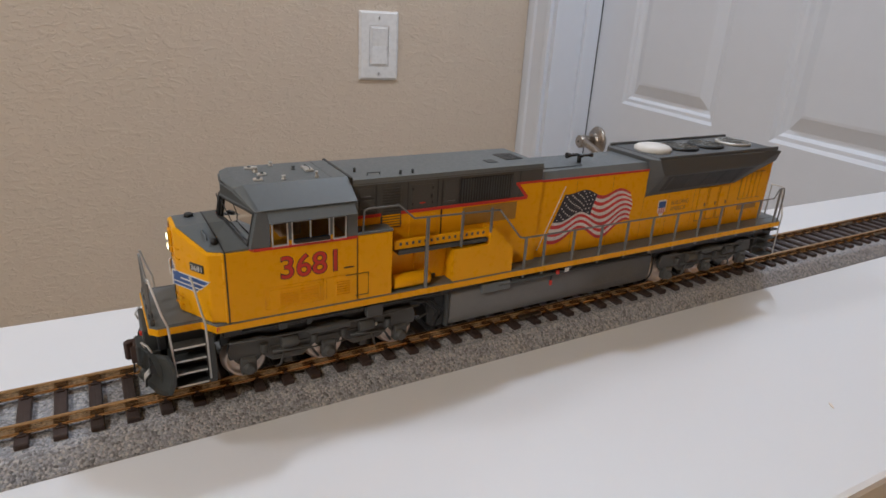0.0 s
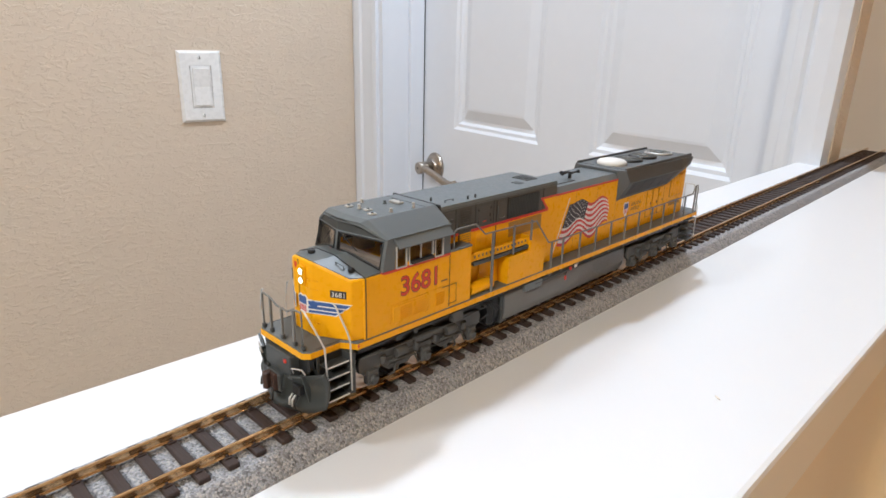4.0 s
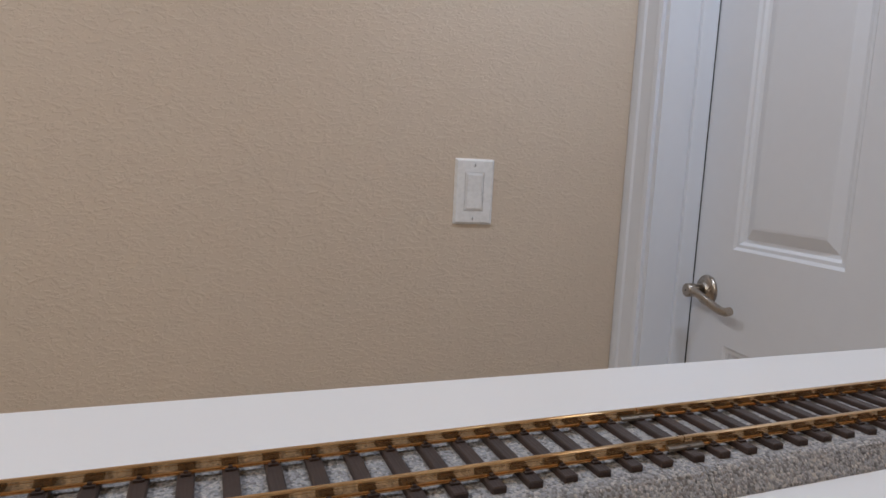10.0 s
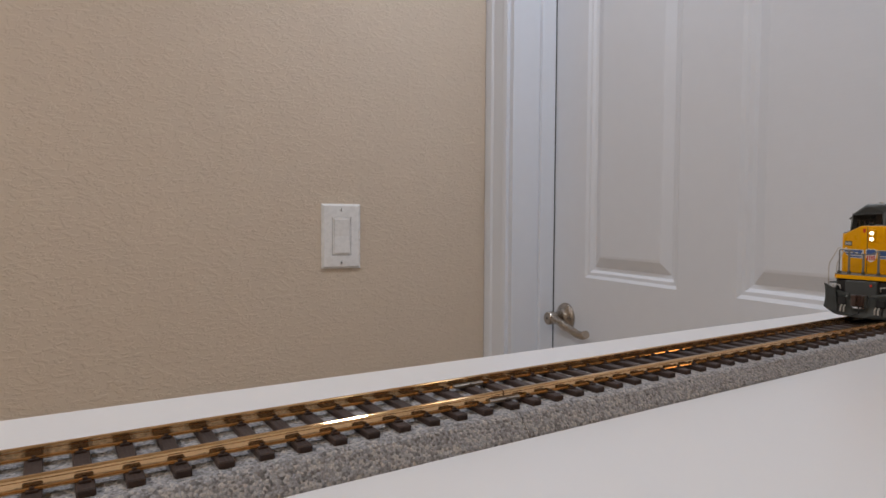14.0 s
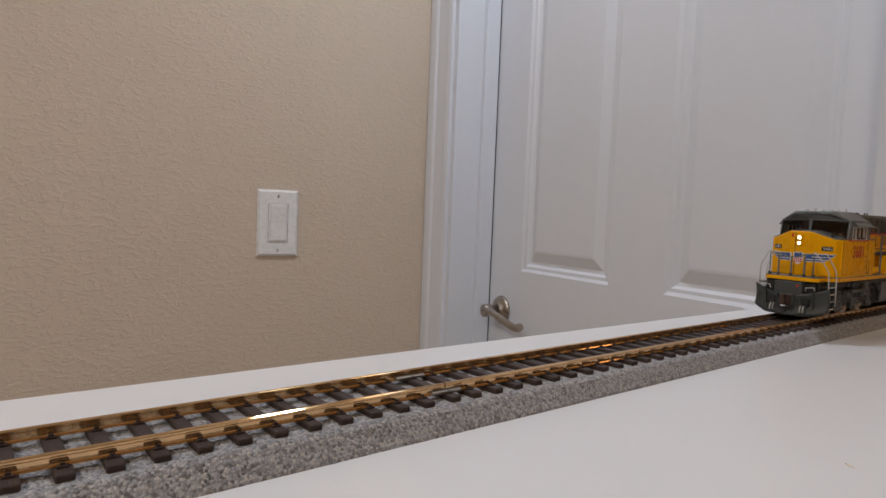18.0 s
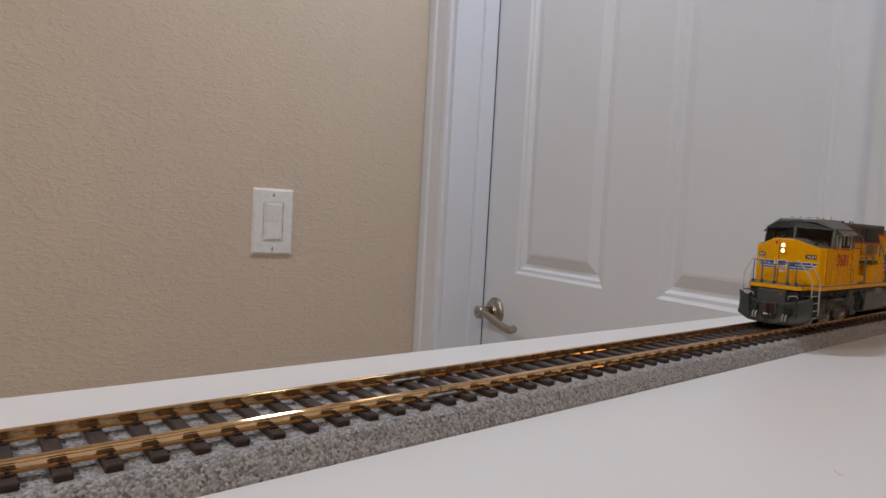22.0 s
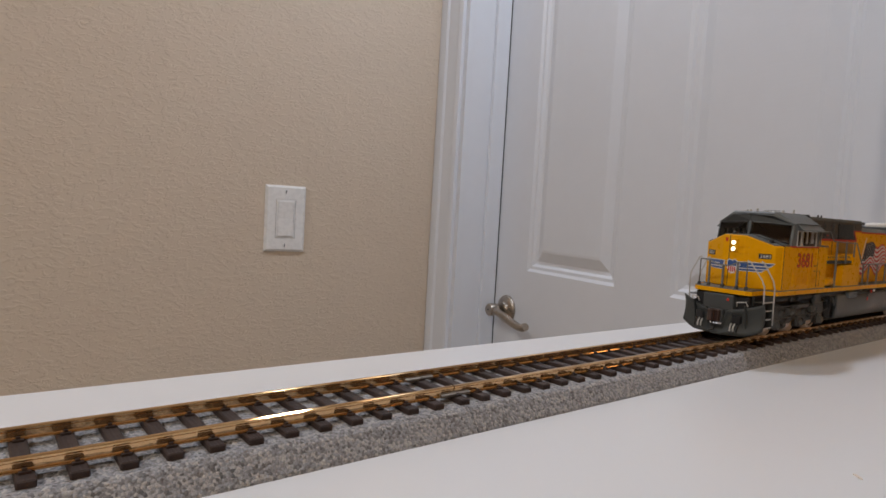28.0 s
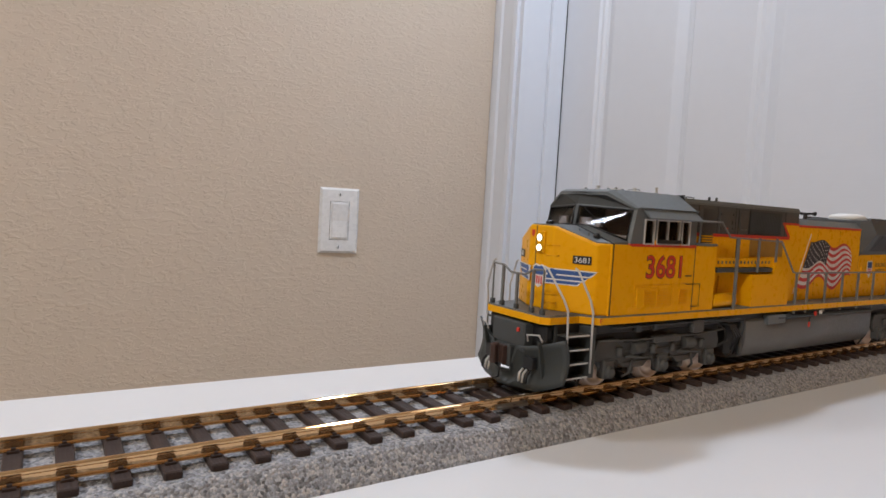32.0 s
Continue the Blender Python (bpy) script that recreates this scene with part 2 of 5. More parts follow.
bm = bmesh.new()
DL, DR, DTOP = -1.092, -0.18, FLOOR + 2.06
box(bm, SW_U, DL, DW_W, DW_W + 0.12, FLOOR, CEIL)
box(bm, DR, -0.1203, DW_W, DW_W + 0.024, FLOOR, CEIL)
box(bm, DR - 0.004, -0.1718, DW_W + 0.024, END_W + 0.05, FLOOR, CEIL)
box(bm, DL, DR, DW_W, DW_W + 0.12, DTOP, CEIL)
structure(part("wall_north", bm, M["wall"], None, "", ROOM), "beige drywall round the white door", "wall")
structure(slab("wall_end", -0.1716, -0.013, END_W, END_W + 0.012, FLOOR, CEIL, M["endwall"], ROOM), "pale beige wall at the ledge's end", "wall")
structure(slab("wall_hall_side", -0.123, -0.013, END_W + 0.012, 4.2, FLOOR, CEIL, M["hall"], ROOM), "warm tan wall along the hall", "wall")
structure(slab("wall_behind_door", DL - 0.2, -0.24, DW_W + 0.6, DW_W + 0.7, FLOOR, CEIL, M["wall"], ROOM), "beige wall behind the door", "wall")

# casing and jamb
bm = bmesh.new()
for a, b in ((SW_U + 0.002, DL - 0.004), (DR + 0.004, -0.122)):
    s = 1 if a < -0.6 else -1
    e0, e1 = (a, b) if s > 0 else (b, a)
    prof = [(e0, DW_W), (e0, DW_W - 0.018), (e0 + s * 0.012, DW_W - 0.020), (e0 + s * 0.030, DW_W - 0.018), (e0 + s * 0.036, DW_W - 0.014),
            (e1 - s * 0.018, DW_W - 0.010), (e1 - s * 0.012, DW_W - 0.013), (e1, DW_W - 0.010), (e1, DW_W)]
    prism(bm, prof, FLOOR, DTOP + 0.07, "z")
structure(part("trim_casing", bm, M["white"], None, "", ROOM), "white moulded door casing", "door casing")
bm = bmesh.new()
prof = [(DTOP + 0.004, DW_W), (DTOP + 0.004, DW_W - 0.010), (DTOP + 0.016, DW_W - 0.013), (DTOP + 0.05, DW_W - 0.018), (DTOP + 0.07, DW_W - 0.018), (DTOP + 0.07, DW_W)]
prism(bm, [(q, p) for p, q in prof], DL + 0.001, DR - 0.001, "x")
structure(part("trim_casing_head", bm, M["white"], None, "", ROOM), "white moulded casing over the door", "door casing")
bm = bmesh.new()
for x, s in ((DL, 1), (DR, -1)):
    box(bm, min(x - s * 0.004, x + s * 0.012), max(x - s * 0.004, x + s * 0.012), DW_W - 0.002, DW_W + 0.13, FLOOR, DTOP)
    a, b = x + s * 0.012, x + s * 0.024
    box(bm, min(a, b), max(a, b), DOOR_W - 0.040, DOOR_W - 0.0022, FLOOR, DTOP - 0.012, 0.002)
box(bm, DL, DR, DW_W - 0.002, DW_W + 0.13, DTOP - 0.012, DTOP + 0.004)
structure(part("trim_jamb", bm, M["white"], None, "", ROOM), "white door jamb with its stop", "door jamb")
# thin dark strip added to draw the shadow between stop and door
structure(slab("trim_door_seal", DL + 0.0122, DL + 0.0240, DOOR_W - 0.0020, DOOR_W - 0.0006, FLOOR + 0.012, DTOP - 0.013, M["dark"], ROOM), "dark strip standing in for the shadow between stop and door", "door seal")


def panel_door():
    d = empty("door_1", ROOM @ pose(0, 0, 0))
    x0, x1 = DL + 0.016, DR - 0.016
    f, back = DOOR_W, DOOR_W + 0.035
    cols = ((-0.951, -0.682), (-0.555, -0.286))
    rows = ((FLOOR + 0.22, -0.262), (-0.063, 0.62), (0.73, 0.90))
    bm = bmesh.new()
    xs = [x0, cols[0][0], cols[0][1], cols[1][0], cols[1][1], x1]
    zs = [FLOOR + 0.012, rows[0][0], rows[0][1], rows[1][0], rows[1][1], rows[2][0], rows[2][1], DTOP - 0.016]
    for i in range(5):
        for j in range(7):
            if i in (1, 3) and j in (1, 3, 5):
                continue
            box(bm, xs[i], xs[i + 1], f, back, zs[j], zs[j + 1])
    bmesh.ops.remove_doubles(bm, verts=bm.verts, dist=0.0005)
    part("slab", bm, M["door"], d, "white moulded six-panel door leaf")
    for a, b in cols:
        for c, e in rows:
            bm = bmesh.new()
            steps = ((0.0, 0.0), (0.006, 0.004), (0.012, 0.0045), (0.017, 0.009), (0.024, 0.011), (0.045, 0.0035), (0.05, 0.003))
            rings = []
            for ins, dep in steps:
                rings.append([bm.verts.new(p) for p in ((a + ins, f + dep, c + ins), (b - ins, f + dep, c + ins), (b - ins, f + dep, e - ins), (a + ins, f + dep, e - ins))])
            for r, s in zip(rings, rings[1:]):
                for k in range(4):
                    bm.faces.new((r[k], r[(k + 1) % 4], s[(k + 1) % 4], s[k]))
            bm.faces.new(rings[-1])
            bk = [bm.verts.new(p) for p in ((a, back, c), (b, back, c), (b, back, e), (a, back, e))]
            bm.faces.new(list(reversed(bk)))
            for k in range(4):
                bm.faces.new((rings[0][(k + 1) % 4], rings[0][k], bk[k], bk[(k + 1) % 4]))
            part("panel", bm, M["door"], d)
    # lever set
    c = Vector((-1.018, f, -0.160))
    lev = pose(c.x, c.y, c.z)
    bm = bmesh.new()
    turned(bm, [(0.033, 0), (0.033, 0.003), (0.030, 0.007), (0.024, 0.009), (0.021, 0.010), (0.016, 0.013), (0.016, 0.016)], 40, lev @ pose(0, 0, 0, 90))
    h = part("door_handle", bm, M["nickel"], d, "satin nickel lever handle")
    bm = bmesh.new()
    turned(bm, [(0.0115, 0.015), (0.0115, 0.028), (0.0140, 0.031), (0.0145, 0.050), (0.0125, 0.052)], 28, lev @ pose(0, 0, 0, 90))
    part("spindle", bm, M["nickel"], h)
    bm = bmesh.new()
    rod(bm, [lev @ Vector(p) for p in ((-0.004, -0.042, 0.0), (0.018, -0.042, -0.001), (0.045, -0.041, -0.007), (0.072, -0.040, -0.015), (0.098, -0.040, -0.021), (0.116, -0.040, -0.021), (0.128, -0.040, -0.016))], 0.0085, 14)
    part("lever", bm, M["nickel"], h)
    bm = bmesh.new()
    turned(bm, [(0.0022, 0.0515), (0.0022, 0.0528)], 12, lev @ pose(0, 0, 0, 90))
    part("keyhole", bm, M["dark"], h)
    return tagged(d, "closed white six-panel door with a nickel lever", "door", kind="structure")


panel_door()


# ---- light switch on the corridor wall ----
def light_switch():
    s = empty("light_switch", ROOM @ pose(SW_U, 0.265, 0.024, 0, 0, 90))
    w, h = 0.0438, 0.0716
    bm = bmesh.new()
    outer = [(-w, -h), (w, -h), (w, h), (-w, h)]
    inner = [(-w + 0.005, -h + 0.005), (w - 0.005, -h + 0.005), (w - 0.005, h - 0.005), (-w + 0.005, h - 0.005)]
    hole = [(-0.0215, -0.0425), (0.0215, -0.0425), (0.0215, 0.0425), (-0.0215, 0.0425)]
    rs = [[bm.verts.new((x, y, z)) for x, z in o] for o, y in ((outer, 0), (outer, -0.003), (inner, -0.0075), (hole, -0.0080), (hole, -0.004))]
    for a, b in zip(rs, rs[1:]):
        for k in range(4):
            bm.faces.new((a[k], a[(k + 1) % 4], b[(k + 1) % 4], b[k]))
    bm.faces.new(rs[-1])
    part("cover_plate", bm, M["plate"], s)
    bm = bmesh.new()
    box(bm, -0.0205, 0.0205, -0.0085, -0.0042, -0.0415, 0.0415, 0.0008)
    part("rim", bm, M["plate"], s)
    bm = bmesh.new()
    prism(bm, [(-0.0086, -0.037), (-0.0105, -0.037), (-0.0094, 0.0), (-0.0125, 0.037), (-0.0086, 0.037)], -0.0165, 0.0165, "x", 0.0006)
    part("rocker", bm, M["plate"], s)
    for z in (-0.058, 0.058):
        bm = bmesh.new()
        turned(bm, [(0.0038, 0.0075), (0.0036, 0.0086), (0.002, 0.009)], 16, pose(0, 0, z, 90))
        sc = part("screw", bm, M["plate"], s)
        bm = bmesh.new()
        box(bm, -0.0007, 0.0007, -0.0095, -0.0088, z - 0.0033, z + 0.0033)
        part("slot", bm, M["dark"], sc)
    return tagged(s, "white rocker light switch with a screwed plate", "light switch")


light_switch()


# ---- ceiling lamps ----
def ceiling_lamp(p, mat, label, k=1.0):
    o = empty("ceiling_lamp", Matrix.Translation((p.x, p.y, CEIL)))
    bm = bmesh.new()
    turned(bm, [(0.15 * k, -0.03), (0.155 * k, -0.015), (0.15 * k, 0.0)], 40)
    part("base", bm, M["nickel"], o)
    bm = bmesh.new()
    turned(bm, [(0.03 * k, -0.085), (0.09 * k, -0.075), (0.13 * k, -0.052), (0.145 * k, -0.03)], 40)
    part("shade", bm, mat, o)
    return tagged(o, label, "ceiling lamp", "ceiling lamps")


for p, mat, k in ((LAMP_A, M["lit"], 0.4), (LAMP_D, M["lit"], 1.0), (LAMP_B, M["lit"], 1.0), (LAMP_C, M["lit_warm"], 0.6)):
    ceiling_lamp(p, mat, "round flush ceiling lamp with a glowing glass shade", k)

# ---- half wall and its white ledge ----
XL, XR, YE = -0.0678, 0.1152, 0.805
structure(slab("half_wall", XL + 0.03, XR - 0.03, -2.2, YE - 0.006, WELL, -0.030, M["endwall"], LEDGE), "beige half wall under the white ledge", "wall")
structure(slab("ledge", XL, XR, -2.2, YE, -0.030, 0.0, M["ledge"], LEDGE, 0.002), "glossy white painted ledge on the half wall", "ledge")
structure(slab("baseboard", SW_U, SW_U + 0.014, -3.08, DW_W - 0.02, FLOOR, FLOOR + 0.09, M["white"], ROOM, 0.003), "white baseboard along the corridor wall", "baseboard")


def paint_chip():
    bm = bmesh.new()
    prism(bm, [(-0.0022, -0.0003), (0.0006, -0.0007), (0.0024, 0.0001), (0.0008, 0.0006), (-0.0012, 0.0005)], 0.0, 0.0006, "z", 0.0001, 1)
    c = part("paint_chip", bm, M["endwall"], None, "", pose(0.0896, 0.0628, 0.0, 0, 0, -35) @ Matrix.Diagonal((0.7, 0.7, 0.7, 1)))
    return tagged(c, "tiny beige paint chip lying on the ledge", "chip")


paint_chip()

# ---- model railway: materials ----
def roadbed_material():
    m = material("roadbed_granite", (0.27, 0.275, 0.29), 0.85, vary=0.10, scale=120)
    n, l = m.node_tree.nodes, m.node_tree.links
    b = n["Principled BSDF"]
    co = n["Texture Coordinate"]
    v = n.new("ShaderNodeTexVoronoi")
    v.inputs["Scale"].default_value = 1500
    l.new(co.outputs["Object"], v.inputs["Vector"])
    sep = n.new("ShaderNodeSeparateColor")
    l.new(v.outputs["Color"], sep.inputs[0])
    ramp = n.new("ShaderNodeValToRGB")
    e = ramp.color_ramp.elements
    e[0].position, e[0].color = 0.0, (0.138, 0.135, 0.139, 1)
    e[1].position, e[1].color = 1.0, (0.482, 0.462, 0.454, 1)
    for p, c in ((0.18, (0.230, 0.226, 0.233, 1)), (0.6, (0.332, 0.338, 0.366, 1)), (0.9, (0.425, 0.406, 0.399, 1))):
        k = e.new(p)
        k.color = c
    l.new(sep.outputs[0], ramp.inputs[0])
    speck = n.new("ShaderNodeTexNoise")
    speck.inputs["Scale"].default_value, speck.inputs["Detail"].default_value = 2600, 3
    l.new(co.outputs["Object"], speck.inputs["Vector"])
    lift = n.new("ShaderNodeMapRange")
    lift.inputs["From Min"].default_value, lift.inputs["From Max"].default_value = 0.3, 0.7
    lift.inputs["To Min"].default_value, lift.inputs["To Max"].default_value = 0.72, 1.28
    l.new(speck.outputs["Fac"], lift.inputs["Value"])
    grainy = n.new("ShaderNodeVectorMath")
    grainy.operation = "SCALE"
    l.new(ramp.outputs[0], grainy.inputs[0])
    l.new(lift.outputs[0], grainy.inputs["Scale"])
    l.new(grainy.outputs[0], b.inputs["Base Color"])
    bp = n.new("ShaderNodeBump")
    bp.inputs["Strength"].default_value, bp.inputs["Distance"].default_value = 0.7, 0.0005
    bp.invert = True
    l.new(v.outputs["Distance"], bp.inputs["Height"])
    l.new(bp.outputs[0], b.inputs["Normal"])
    return m


M.update({
    "bed": roadbed_material(),
    "tie": material("tie_plastic", (0.036, 0.021, 0.017), 0.6, vary=0.15, scale=300, bump=0.15, bump_scale=900, spread=0.15),
    "rail": material("nickel_silver_rail", (0.66, 0.44, 0.235), 0.05, 0.88, vary=0.10, scale=200, rvary=0.015),
    "joiner": material("rail_joiner", (0.22, 0.19, 0.16), 0.45, 0.8, vary=0.08, scale=300),
    "yellow": material("armour_yellow_paint", (0.80, 0.37, 0.001), 0.30, vary=0.03, scale=60, bump=0.03, bump_scale=1500),
    "grey": material("harbour_grey_paint", (0.115, 0.128, 0.135), 0.45, vary=0.06, scale=90, bump=0.04, bump_scale=1500),
    "roofgrey": material("roof_grey_paint", (0.112, 0.126, 0.134), 0.42, vary=0.06, scale=90, bump=0.04, bump_scale=1500),
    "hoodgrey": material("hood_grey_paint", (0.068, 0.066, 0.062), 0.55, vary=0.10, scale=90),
    "frame": material("underframe_grey", (0.048, 0.052, 0.053), 0.55, vary=0.12, scale=200, bump=0.05, bump_scale=1500),
    "plough": material("plough_grey_paint", (0.034, 0.038, 0.037), 0.5, vary=0.1, scale=150, bump=0.05, bump_scale=1500),
    "mesh_dark": material("dark_screen", (0.035, 0.034, 0.033), 0.6, vary=0.25, scale=500),
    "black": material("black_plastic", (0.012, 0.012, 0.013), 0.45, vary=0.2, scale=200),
    "red": material("red_paint", (0.55, 0.03, 0.015), 0.45, vary=0.04, scale=100),
    "decal_white": material("decal_white", (0.72, 0.70, 0.68), 0.45, vary=0.02, scale=100),
    "decal_red": material("decal_red", (0.55, 0.045, 0.045), 0.45, vary=0.04, scale=150),
    "decal_blue": material("decal_blue", (0.035, 0.09, 0.27), 0.45, vary=0.05, scale=150),
    "canton": material("decal_dark_blue", (0.026, 0.026, 0.040), 0.5, vary=0.1, scale=150),
    "wire": material("grey_wire", (0.17, 0.17, 0.165), 0.45, 0.2, vary=0.05, scale=300),
    "white_wire": material("silver_wire", (0.56, 0.545, 0.525), 0.4, 0.2, vary=0.05, scale=300),
    "coupler": material("rust_brown_coupler", (0.045, 0.022, 0.016), 0.5, vary=0.15, scale=400),
    "wheel": material("blackened_wheel", (0.32, 0.28, 0.26), 0.35, 0.9, vary=0.1, scale=300),
    "tread": material("steel_tread", (0.74, 0.65, 0.59), 0.40, 0.6, vary=0.1, scale=300),
    "metalfan": material("fan_grille_metal", (0.55, 0.53, 0.50), 0.4, 0.6, vary=0.08, scale=300),
    "interior": material("cab_interior", (0.36, 0.32, 0.29), 0.7, vary=0.1, scale=200),
})
# wood grain moulded along the ties
tt = M["tie"].node_tree
tg, tmap, tb = tt.nodes.new("ShaderNodeTexNoise"), tt.nodes.new("ShaderNodeMapping"), tt.nodes.new("ShaderNodeBump")
tg.inputs["Scale"].default_value, tg.inputs["Detail"].default_value = 2200, 2
tmap.inputs["Scale"].default_value = (0.04, 1, 1)
tb.inputs["Strength"].default_value, tb.inputs["Distance"].default_value = 0.6, 0.0003
tt.links.new(tt.nodes["Texture Coordinate"].outputs["Object"], tmap.inputs["Vector"])
tt.links.new(tmap.outputs[0], tg.inputs["Vector"])
tt.links.new(tg.outputs["Fac"], tb.inputs["Height"])
tt.links.new(tb.outputs[0], tt.nodes["Principled BSDF"].inputs["Normal"])
M["truckgrey"] = material("truck_grey_paint", (0.066, 0.065, 0.063), 0.55, vary=0.14, scale=200, bump=0.06, bump_scale=1500)
M["radgrey"] = material("radiator_grey_paint", (0.074, 0.077, 0.080), 0.5, vary=0.08, scale=90, bump=0.04, bump_scale=1500)
M["tankgrey"] = material("tank_grey_paint", (0.122, 0.119, 0.117), 0.42, vary=0.08, scale=120, bump=0.04, bump_scale=1500)
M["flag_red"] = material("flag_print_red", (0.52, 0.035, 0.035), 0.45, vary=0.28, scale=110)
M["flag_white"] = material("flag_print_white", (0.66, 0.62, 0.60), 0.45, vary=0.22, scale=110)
M["screen"] = material("ochre_screen", (0.33, 0.17, 0.02), 0.55, vary=0.15, scale=300)
M["yellow"].node_tree.nodes["Principled BSDF"].inputs["Specular IOR Level"].default_value = 0.16
M["headlight"] = glow("headlight_lens", (1.0, 0.86, 0.55), 6)
glass = bpy.data.materials.new("window_glass")
glass.use_nodes = True
gn, gl = glass.node_tree.nodes, glass.node_tree.links
gn.remove(gn["Principled BSDF"])
clear, gloss, fres, both = gn.new("ShaderNodeBsdfTransparent"), gn.new("ShaderNodeBsdfGlossy"), gn.new("ShaderNodeFresnel"), gn.new("ShaderNodeMixShader")
clear.inputs["Color"].default_value = (0.80, 0.77, 0.75, 1)
gloss.inputs["Roughness"].default_value = 0.06
fres.inputs["IOR"].default_value = 1.35
gl.new(fres.outputs[0], both.inputs[0])
gl.new(clear.outputs[0], both.inputs[1])
gl.new(gloss.outputs[0], both.inputs[2])
gl.new(both.outputs[0], gn["Material Output"].inputs["Surface"])
M["glass"] = glass

# ---- track sections ----
PITCH, BAY = 0.2436 / 29, 0.2436
TIE_TOP, RAIL_TOP = 0.0073, 0.0100


def tie_mesh():
    bm = bmesh.new()
    box(bm, -0.0141, 0.0141, -0.00165, 0.00165, 0.0048, TIE_TOP, 0.00025, 1)
    for x in (-0.0088, 0.0088):
        for s in (-1, 1):
            box(bm, x + s * 0.0017 - 0.0005, x + s * 0.0017 + 0.0005, -0.0010, 0.0010, TIE_TOP - 0.0001, TIE_TOP + 0.00045)
            box(bm, x + s * 0.0013 - 0.0004, x + s * 0.0013 + 0.0004, -0.0004, 0.0004, TIE_TOP + 0.0003, TIE_TOP + 0.0009)
    return mesh("tie", bm, M["tie"])


def rail_mesh():
    bm = bmesh.new()
    z, t = TIE_TOP, RAIL_TOP
    half = [(0.00115, z), (0.00115, z + 0.00022), (0.00072, z + 0.00042), (0.00058, z + 0.00062), (0.00058, t - 0.0009), (0.00070, t - 0.0007), (0.00072, t - 0.00030), (0.00064, t - 0.00017), (0.00034, t - 0.00003), (0.00020, t)]
    prof = half + [(-x, q) for x, q in reversed(half)]
    prism(bm, prof, 0.0002, BAY - 0.0002, "y")
    return mesh("rail", bm, M["rail"])


def bed_mesh():
    bm = bmesh.new()
    n = 116
    prof = [(-0.0208, 0.0), (-0.0205, 0.0008), (-0.0172, 0.0051), (-0.0160, 0.0058), (0.0160, 0.0058), (0.0172, 0.0051), (0.0205, 0.0008), (0.0208, 0.0)]
    rng = random.Random(4)
    rings = []
    for i in range(n + 1):
        y = 0.00015 + (BAY - 0.0003) * i / n
        rings.append([bm.verts.new((x + (rng.uniform(-1, 1) * 0.00018 if 0 < k < 7 else 0), y, z + (rng.uniform(-1, 1) * 0.00012 if 0 < k < 7 else 0))) for k, (x, z) in enumerate(prof)])
    for a, c in zip(rings, rings[1:]):
        for k in range(7):
            bm.faces.new((a[k], a[k + 1], c[k + 1], c[k]))
    bm.faces.new(list(reversed(rings[0])))
    bm.faces.new(rings[-1])
    bmesh.ops.recalc_face_normals(bm, faces=bm.faces)
    return mesh("roadbed", bm, M["bed"])


def joiner_mesh():
    bm = bmesh.new()
    for s in (-1, 1):
        prism(bm, [(s * 0.0005, TIE_TOP + 0.0001), (s * 0.0018, TIE_TOP + 0.0001), (s * 0.0018, TIE_TOP + 0.0007), (s * 0.0006, TIE_TOP + 0.0013)], -0.0052, 0.0052, "y")
    return mesh("rail_joiner", bm, M["joiner"])


def track_sections():
    tm, rm, bd, jm = tie_mesh(), rail_mesh(), bed_mesh(), joiner_mesh()
    for i in range(-2, 2):
        t = empty("track_section", pose(0, i * BAY, 0))
        part("roadbed", bd, None, t, "grey moulded granite-textured roadbed")
        for x in (-0.0088, 0.0088):
            part("rail", rm, None, t, "brassy rail", pose(x, 0, 0))
            part("rail_joiner", jm, None, t, "", pose(x, 0, 0))
        for k in range(29):
            part("tie", tm, None, t, "", pose(0, (k if k else 0.08) * PITCH, 0))
        tagged(t, "straight model track on a grey roadbed with brown ties", "model track", "track sections")
    # the last, cut section up to the wall
    t = empty("track_section", pose(0, 2 * BAY, 0))
    ye = 0.768 - 2 * BAY
    bm = bmesh.new()
    prism(bm, [(-0.0208, 0.0), (-0.0172, 0.0051), (-0.0160, 0.0058), (0.0160, 0.0058), (0.0172, 0.0051), (0.0208, 0.0)], 0.0002, ye, "y")
    part("roadbed", bm, M["bed"], t)
    for x in (-0.0088, 0.0088):
        bm = bmesh.new()
        box(bm, x - 0.0007, x + 0.0007, 0.0002, ye, TIE_TOP, RAIL_TOP)
        part("rail", bm, M["rail"], t)
    for k in range(int(ye / PITCH)):
        part("tie", tm, None, t, "", pose(0, (k + 0.3) * PITCH, 0))
    tagged(t, "short piece of model track ending at the wall", "model track", "track sections")


track_sections()

# ---- the locomotive, in millimetres over the ledge ----
loco = empty("locomotive", pose(0, -0.1393, 0.0093))
tagged(loco, "yellow and grey diesel model locomotive with a flag decal", "model locomotive")
MM = Matrix.Translation((0, 0, -0.0093)) @ Matrix.Diagonal((0.001, 0.001, 0.001, 1))


def lp(name, bm, mat, parent=None, label=""):
    bmesh.ops.transform(bm, matrix=MM, verts=bm.verts)
    return part(name, bm, M[mat], parent or loco, label)


def lbox(name, mat, x0, x1, y0, y1, z0, z1, bev=0.25, parent=None, label=""):
    bm = bmesh.new()
    box(bm, x0, x1, y0, y1, z0, z1, bev, 1)
    return lp(name, bm, mat, parent, label)


def lrod(name, mat, pts, r=0.33, parent=None, label=""):
    bm = bmesh.new()
    rod(bm, pts, r, 7)
    return lp(name, bm, mat, parent, label)


